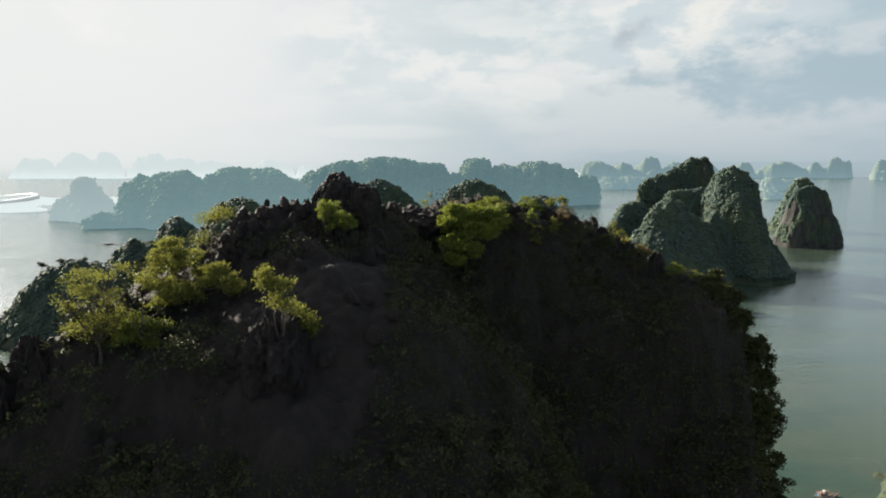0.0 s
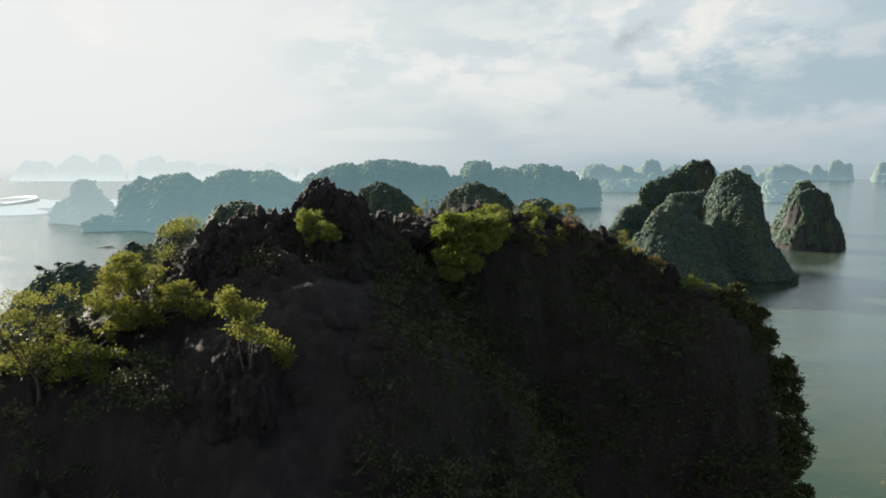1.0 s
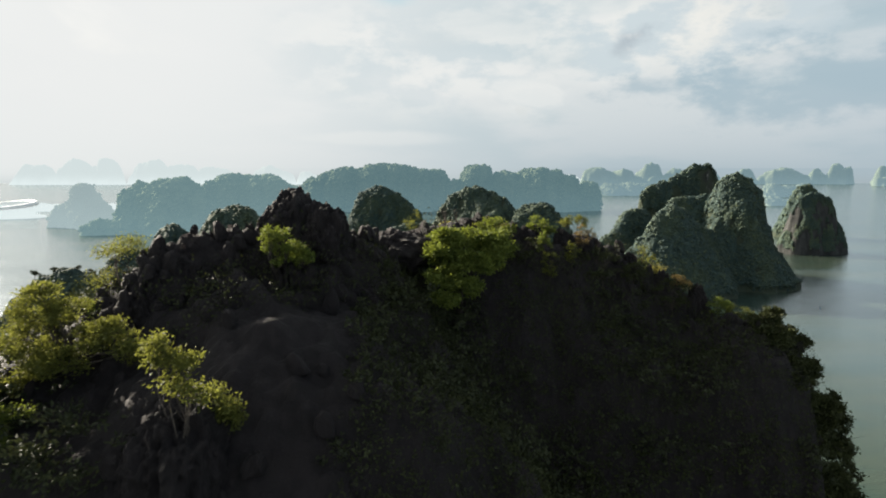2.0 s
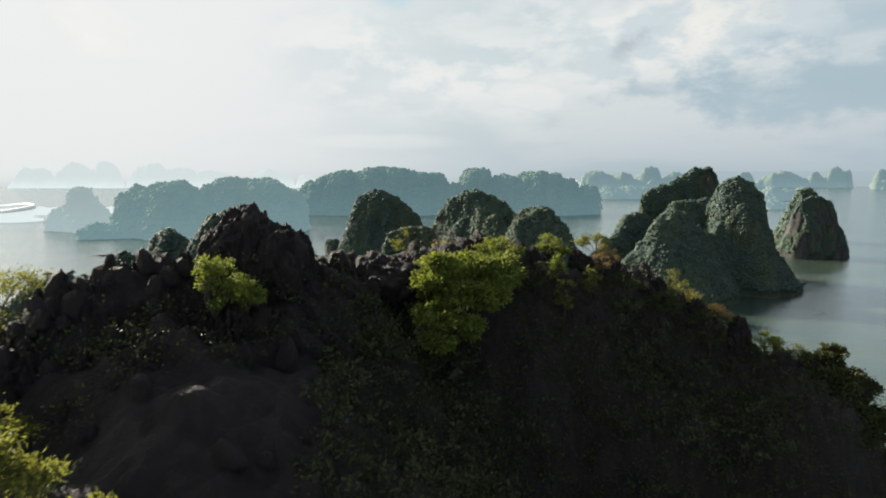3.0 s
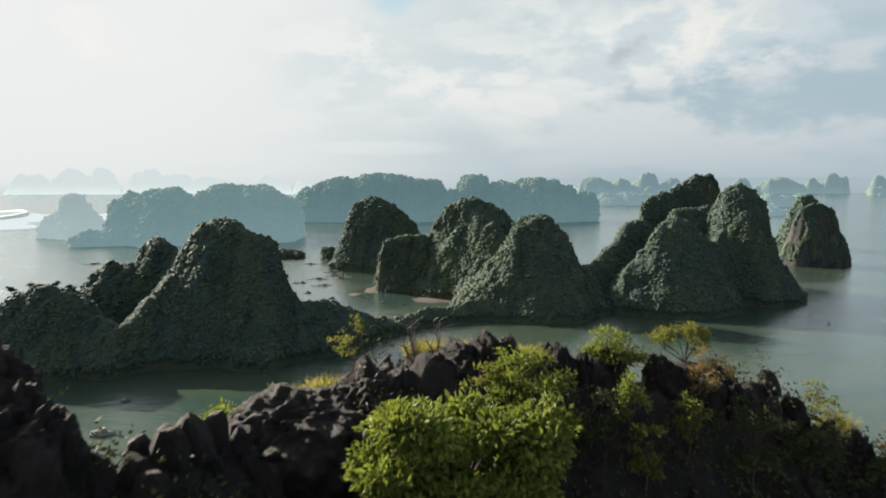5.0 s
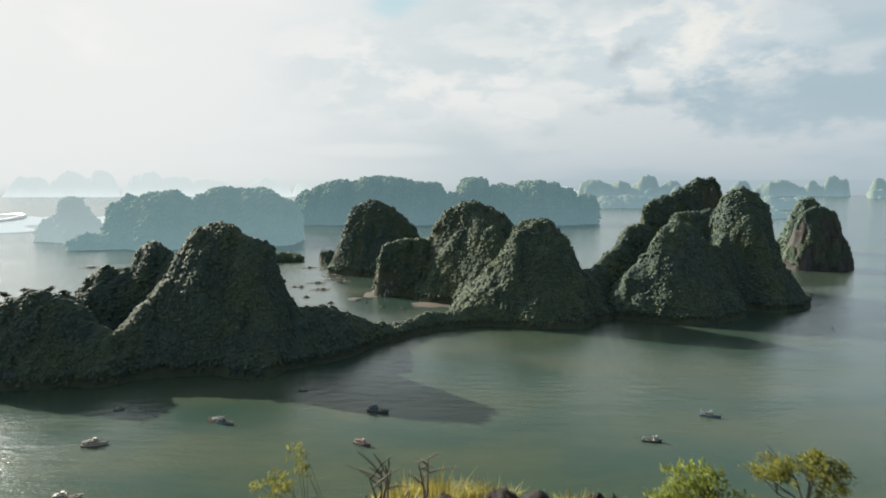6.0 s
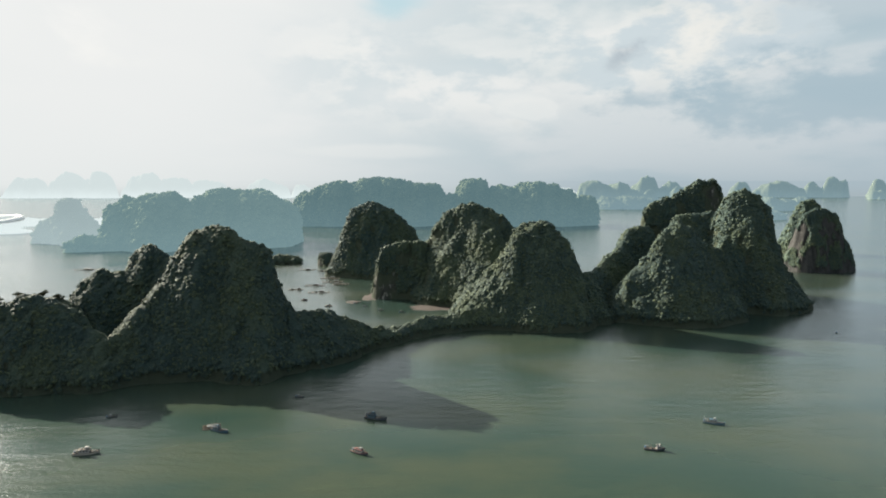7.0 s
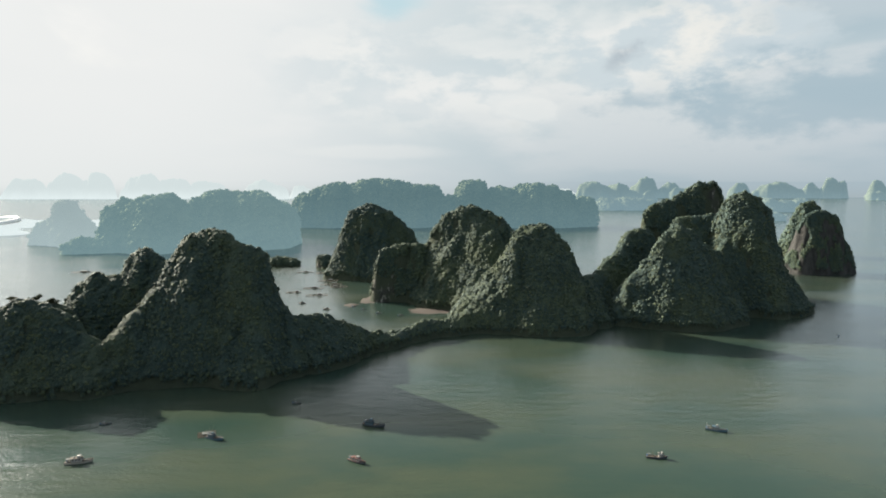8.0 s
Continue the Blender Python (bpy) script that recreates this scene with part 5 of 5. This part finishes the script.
def boat(label, x, y, turn, length, hull_mat, cabin_mat, trim_mat, masts=1, cabin_at=-0.18, cabin_len=0.34, booms=False, name="fishing_boat"):
    ob = thing(name, label, "boat", (x, y, 0), "boats at anchor")
    ob.rotation_euler = (0, 0, radians(turn))
    beam, depth, sheer = length * 0.27, length * 0.13, length * 0.075
    v, f, n, m = hull_arrays(length, beam, depth, sheer)
    hull = part("hull", (v, f), hull_mat, ob)
    deck = []
    for i in range(n):
        t = v[i * m]
        deck += [(t[0], v[i * m, 1] * 0.94, t[2] - depth * 0.14), (t[0], v[i * m + m - 1, 1] * 0.94, t[2] - depth * 0.14)]
    df = [(2 * i, 2 * i + 2, 2 * i + 3, 2 * i + 1) for i in range(n - 1)]
    part("deck", (np.array(deck), np.array(df)), DECK, ob)
    for s in (0, m - 1):
        rail = [tuple(v[i * m + s]) for i in range(n)]
        part("gunwale", tube(rail, [length * 0.009] * n, 5), trim_mat, ob)
    z = depth * 0.48
    cl, cw, ch = length * cabin_len, beam * 0.68, length * 0.15
    cx = length * cabin_at
    part("cabin", rounded_box(cx, 0, z + ch / 2, cl, cw, ch, 0.06), cabin_mat, ob)
    part("roof", rounded_box(cx - cl * 0.03, 0, z + ch + 0.05, cl * 1.16, cw * 1.18, 0.10, 0.03), trim_mat, ob)
    for s in (-1, 1):
        for k in (-0.28, 0.02, 0.30):
            part("window", rounded_box(cx + cl * k, s * (cw / 2 + 0.012), z + ch * 0.62, cl * 0.17, 0.03, ch * 0.34, 0.008), WINDOW, ob)
    part("wheelhouse", rounded_box(cx + cl * 0.22, 0, z + ch + 0.1 + ch * 0.3, cl * 0.34, cw * 0.7, ch * 0.6, 0.05), cabin_mat, ob)
    part("hatch", rounded_box(length * 0.18, 0, z + 0.16, length * 0.12, beam * 0.34, 0.3, 0.04), DECK, ob)
    part("net_heap", ball_source(length * 0.31, 0.1, z + 0.22, length * 0.065, int(length * 10)), NET, ob)
    part("barrel", tube([(-length * 0.43, beam * 0.15, z), (-length * 0.43, beam * 0.15, z + 0.45), (-length * 0.43, beam * 0.15, z + 0.85)], [0.26, 0.29, 0.26], 10), FLOAT, ob)
    for k in range(masts):
        mx = length * (0.06 if k == 0 else -0.40)
        mh = length * (0.36 if k == 0 else 0.30)
        mast = part("mast", tube([(mx, 0, z), (mx, 0, z + mh * 0.5), (mx - 0.1, 0, z + mh)], [0.09, 0.075, 0.04], 6), trim_mat, ob)
        part("boom", tube([(mx, 0, z + mh * 0.35), (mx + length * 0.16, 0.2, z + mh * 0.62)], [0.05, 0.03], 5), POLE, mast)
    rng = np.random.default_rng(int(length * 100 + abs(x)))
    for k in range(9):
        px, py = rng.uniform(-0.44, 0.36) * length, rng.uniform(-0.3, 0.3) * beam
        s = rng.uniform(0.25, 0.6) * length / 11
        pz = z + (ch + 0.1 if abs(px - cx) < cl * 0.55 else 0.0)
        part("crate", rounded_box(px, py, pz + s * 0.4, s * rng.uniform(0.8, 2.0), s, s * 0.9, 0.03), (DECK, NET, HULL_DARK, HULL_PALE)[k % 4], ob)
    for k in range(4):
        px = rng.uniform(-0.42, 0.30) * length
        part("pole", tube([(px, beam * 0.3 * (-1) ** k, z), (px + rng.normal(0, 0.5), beam * 0.2 * (-1) ** k, z + length * rng.uniform(0.12, 0.26))], [0.07, 0.05], 5), POLE, ob)
    part("awning", rounded_box(-length * 0.36, 0, z + length * 0.13, length * 0.18, beam * 0.7, 0.08, 0.03), NET, ob)
    if booms:
        for s in (-1, 1):
            part("derrick", tube([(-length * 0.40, s * beam * 0.3, z), (-length * 0.44, s * beam * 0.42, z + length * 0.26)], [0.16, 0.13], 6), cabin_mat, ob)
    return ob


def ball_source(x, y, z, r, seed):
    v, f = ball_template(2, seed % 50, 0.6, 0.5)
    return v * r + np.array([x, y, z]), f, True


boat("dark wooden fishing boat with a blue-grey cabin", -35.8, 349, -18, 12.4, HULL_DARK, CABIN_BLUE, HULL_DARK, 1)
boat("dark fishing boat with a red awning over its deck", -38.9, 308, -30, 9.6, HULL_DARK, CABIN_PALE, RED_PAINT, 1, 0.0, 0.42)
boat("pale wooden fishing boat with weathered cabin", -168.6, 307, 12, 11.6, HULL_PALE, CABIN_PALE, DECK, 2, -0.05, 0.4)
boat("dark low fishing boat with a white wheelhouse", 103, 312, -8, 9.6, HULL_DARK, CABIN_PALE, HULL_DARK, 0, 0.22, 0.2)
boat("fishing boat with blue stern derricks and white deck", 145.6, 343, -24, 10.4, HULL_BLUE, CABIN_PALE, HULL_BLUE, 0, -0.02, 0.3, True)
boat("small dark boat near the cliff", -85, 381, -10, 5.6, HULL_DARK, CABIN_PALE, HULL_DARK, 0)
boat("small boat in the shade of the island", -181, 351, 15, 5.6, HULL_DARK, CABIN_PALE, CABIN_PALE, 0)
boat("small dark boat far out on the water", 336.5, 533, 60, 4.4, HULL_DARK, CABIN_BLUE, HULL_DARK, 0)
boat("pale boat moored below the peak", -151, 258, 14, 11.0, HULL_PALE, CABIN_PALE, CABIN_PALE, 1)
boat("boat with red gunwales moored at a wooded shore", 143, 208, 8, 9.0, HULL_PALE, CABIN_PALE, RED_PAINT, 1)
boat("fishing boat with lift-net frames beside another boat", -115, 333, -22, 10.5, HULL_BLUE, CABIN_BLUE, HULL_DARK, 2)


def lift_net_raft(x, y, turn, size, seed):
    rng = np.random.default_rng(seed)
    ob = thing("lift_net_raft", "timber raft with slanting lift-net poles", "raft", (x, y, 0), "rafts")
    ob.rotation_euler = (0, 0, radians(turn))
    for k in range(5):
        part("beam", box_arrays(-size / 2, size / 2, -size / 3 + k * size / 6 - 0.12, -size / 3 + k * size / 6 + 0.12, 0.05, 0.35), POLE, ob)
    for k in range(6):
        a = rng.uniform(-0.45, 0.45) * size
        part("pole", tube([(a, rng.uniform(-0.3, 0.3) * size, 0.2), (a + rng.normal(0, 1.2), rng.normal(0, 1.0), rng.uniform(2.5, 4.5))], [0.09, 0.05], 5), POLE, ob)
    part("net", rounded_box(0, 0, 0.75, size * 0.5, size * 0.4, 0.5, 0.15), NET, ob)


lift_net_raft(-121, 338, 20, 9, 1)


def fish_farm(x, y, turn, length, width, seed):
    """A floating frame of planks on barrels with a plank hut."""
    rng = np.random.default_rng(seed)
    ob = thing("fish_farm_raft", "floating plank fish farm with a low hut", "raft", (x, y, 0), "rafts in the bay")
    ob.rotation_euler = (0, 0, radians(turn))
    for k in range(6):
        px = -length / 2 + k * length / 5
        part("walkway", box_arrays(px - 0.3, px + 0.3, -width / 2, width / 2, 0.35, 0.55), DECK, ob)
        for s in (-1, 1):
            part("float", tube([(px, s * width * 0.4 - 0.5, 0.15), (px, s * width * 0.4, 0.17), (px, s * width * 0.4 + 0.5, 0.15)], [0.28, 0.31, 0.28], 8), FLOAT, ob)
    for k in (-1, 0, 1):
        part("walkway", box_arrays(-length / 2, length / 2, k * width / 2 - 0.3, k * width / 2 + 0.3, 0.56, 0.74), DECK, ob)
    hx = rng.uniform(-0.3, 0.3) * length
    part("net_heap", ball_source(-hx, width * 0.2, 0.9, 1.5, seed), NET, ob)
    hut = part("hut", rounded_box(hx, 0, 1.5, length * 0.2, width * 0.4, 1.6, 0.05), POLE, ob)
    part("roof", rounded_box(hx, 0, 2.4, length * 0.24, width * 0.5, 0.2, 0.06), HULL_DARK, ob)


for k, (x, y, a, l, w) in enumerate([(-144, 715, 6, 24, 9), (-175, 732, 2, 16, 7), (-141, 786, 10, 26, 10), (-158, 760, -4, 24, 8), (-128, 770, 12, 20, 9),
                                     (-197, 889, 0, 22, 8), (-170, 880, 4, 18, 8), (-150, 815, -6, 24, 9), (-515, 890, 3, 40, 10), (-150, 670, 8, 7, 3.5), (-118, 640, 8, 7, 3)]):
    fish_farm(x, y, a, l, w, 40 + k)
for x, y, a, n in [(-62, 622, 20, 5.5), (-80, 640, -10, 5.0), (-40, 612, 5, 6.0), (-92, 655, 30, 4.5)]:
    boat("small dark wooden boat in the sheltered cove", x, y, a, n, HULL_DARK, CABIN_PALE, HULL_DARK, 0)


def exhibition_hall():
    """A long oval hall under a sweeping white ring roof, on the far shore."""
    ob = thing("exhibition_hall", "white oval hall with a sweeping ring roof", "building", (-1128, 1512, 0))
    seg, v, f = 64, [], []
    section = [(1.0, 30), (1.03, 33), (0.99, 38), (0.92, 39), (0.86, 37), (0.85, 35), (0.90, 36), (0.96, 32)]
    for i in range(seg):
        a = 2 * math.pi * i / seg
        lift = 1.0 + 0.22 * math.cos(a - 0.9)
        for r, z in section:
            v.append((math.cos(a) * 74 * r, math.sin(a) * 46 * r, z * lift - 4))
    k = len(section)
    for i in range(seg):
        for j in range(k):
            f.append((i * k + j, i * k + (j + 1) % k, ((i + 1) % seg) * k + (j + 1) % k, ((i + 1) % seg) * k + j))
    part("ring_roof", (np.array(v), np.array(f), True), HALL_WHITE, ob)
    wall, wf = [], []
    for i in range(seg):
        a = 2 * math.pi * i / seg
        wall += [(math.cos(a) * 66, math.sin(a) * 40, 0), (math.cos(a) * 70, math.sin(a) * 43, 30)]
    for i in range(seg):
        j = (i + 1) % seg
        wf.append((2 * i, 2 * j, 2 * j + 1, 2 * i + 1))
    # wall, columns and terrace glow in the painted haze tone of FAR_EDGE
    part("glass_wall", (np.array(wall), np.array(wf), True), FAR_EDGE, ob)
    for i in range(0, seg, 4):
        a = 2 * math.pi * i / seg
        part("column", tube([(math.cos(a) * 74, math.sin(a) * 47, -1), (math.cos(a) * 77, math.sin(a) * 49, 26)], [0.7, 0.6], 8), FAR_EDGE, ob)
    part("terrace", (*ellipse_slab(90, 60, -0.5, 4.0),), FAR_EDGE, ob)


def ellipse_slab(rx, ry, z0, z1, seg=48):
    v = [(math.cos(2 * math.pi * i / seg) * rx, math.sin(2 * math.pi * i / seg) * ry, z) for z in (z0, z1) for i in range(seg)]
    v += [(0, 0, z0), (0, 0, z1)]
    f = []
    for i in range(seg):
        j = (i + 1) % seg
        f += [(i, j, seg + j), (i, seg + j, seg + i), (seg + i, seg + j, 2 * seg + 1), (j, i, 2 * seg)]
    return np.array(v), np.array(f)


HALL_WHITE = plain("white_roof_panels", (0.84, 0.84, 0.83), 0.35, vary=0.05, scale=0.1)
exhibition_hall()

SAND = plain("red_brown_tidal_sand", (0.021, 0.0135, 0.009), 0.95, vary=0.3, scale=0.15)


def sand_bar(x, y, rx, ry, seed, h=0.7):
    bm = bmesh.new()
    bmesh.ops.create_circle(bm, cap_ends=True, cap_tris=True, segments=40, radius=1)
    bmesh.ops.subdivide_edges(bm, edges=bm.edges[:], cuts=4, use_grid_fill=True)
    for v in bm.verts:
        r = math.hypot(v.co.x, v.co.y)
        k = 1 + 0.5 * noise.noise((v.co.x * 1.6 + seed * 3.3, v.co.y * 1.6, seed)) + 0.2 * noise.noise((v.co.x * 5, v.co.y * 5, seed))
        v.co = (v.co.x * rx * k, v.co.y * ry * k, h * (1 - r * r * 1.15) + 0.15 * noise.noise((v.co.x * 6, v.co.y * 6, seed)))
    ob = part("sand_bar", bm, SAND)
    ob.location = (x, y, 0)
    tagged(ob, "reddish tidal sand along the foot of a cliff", "beach", kind="structure")


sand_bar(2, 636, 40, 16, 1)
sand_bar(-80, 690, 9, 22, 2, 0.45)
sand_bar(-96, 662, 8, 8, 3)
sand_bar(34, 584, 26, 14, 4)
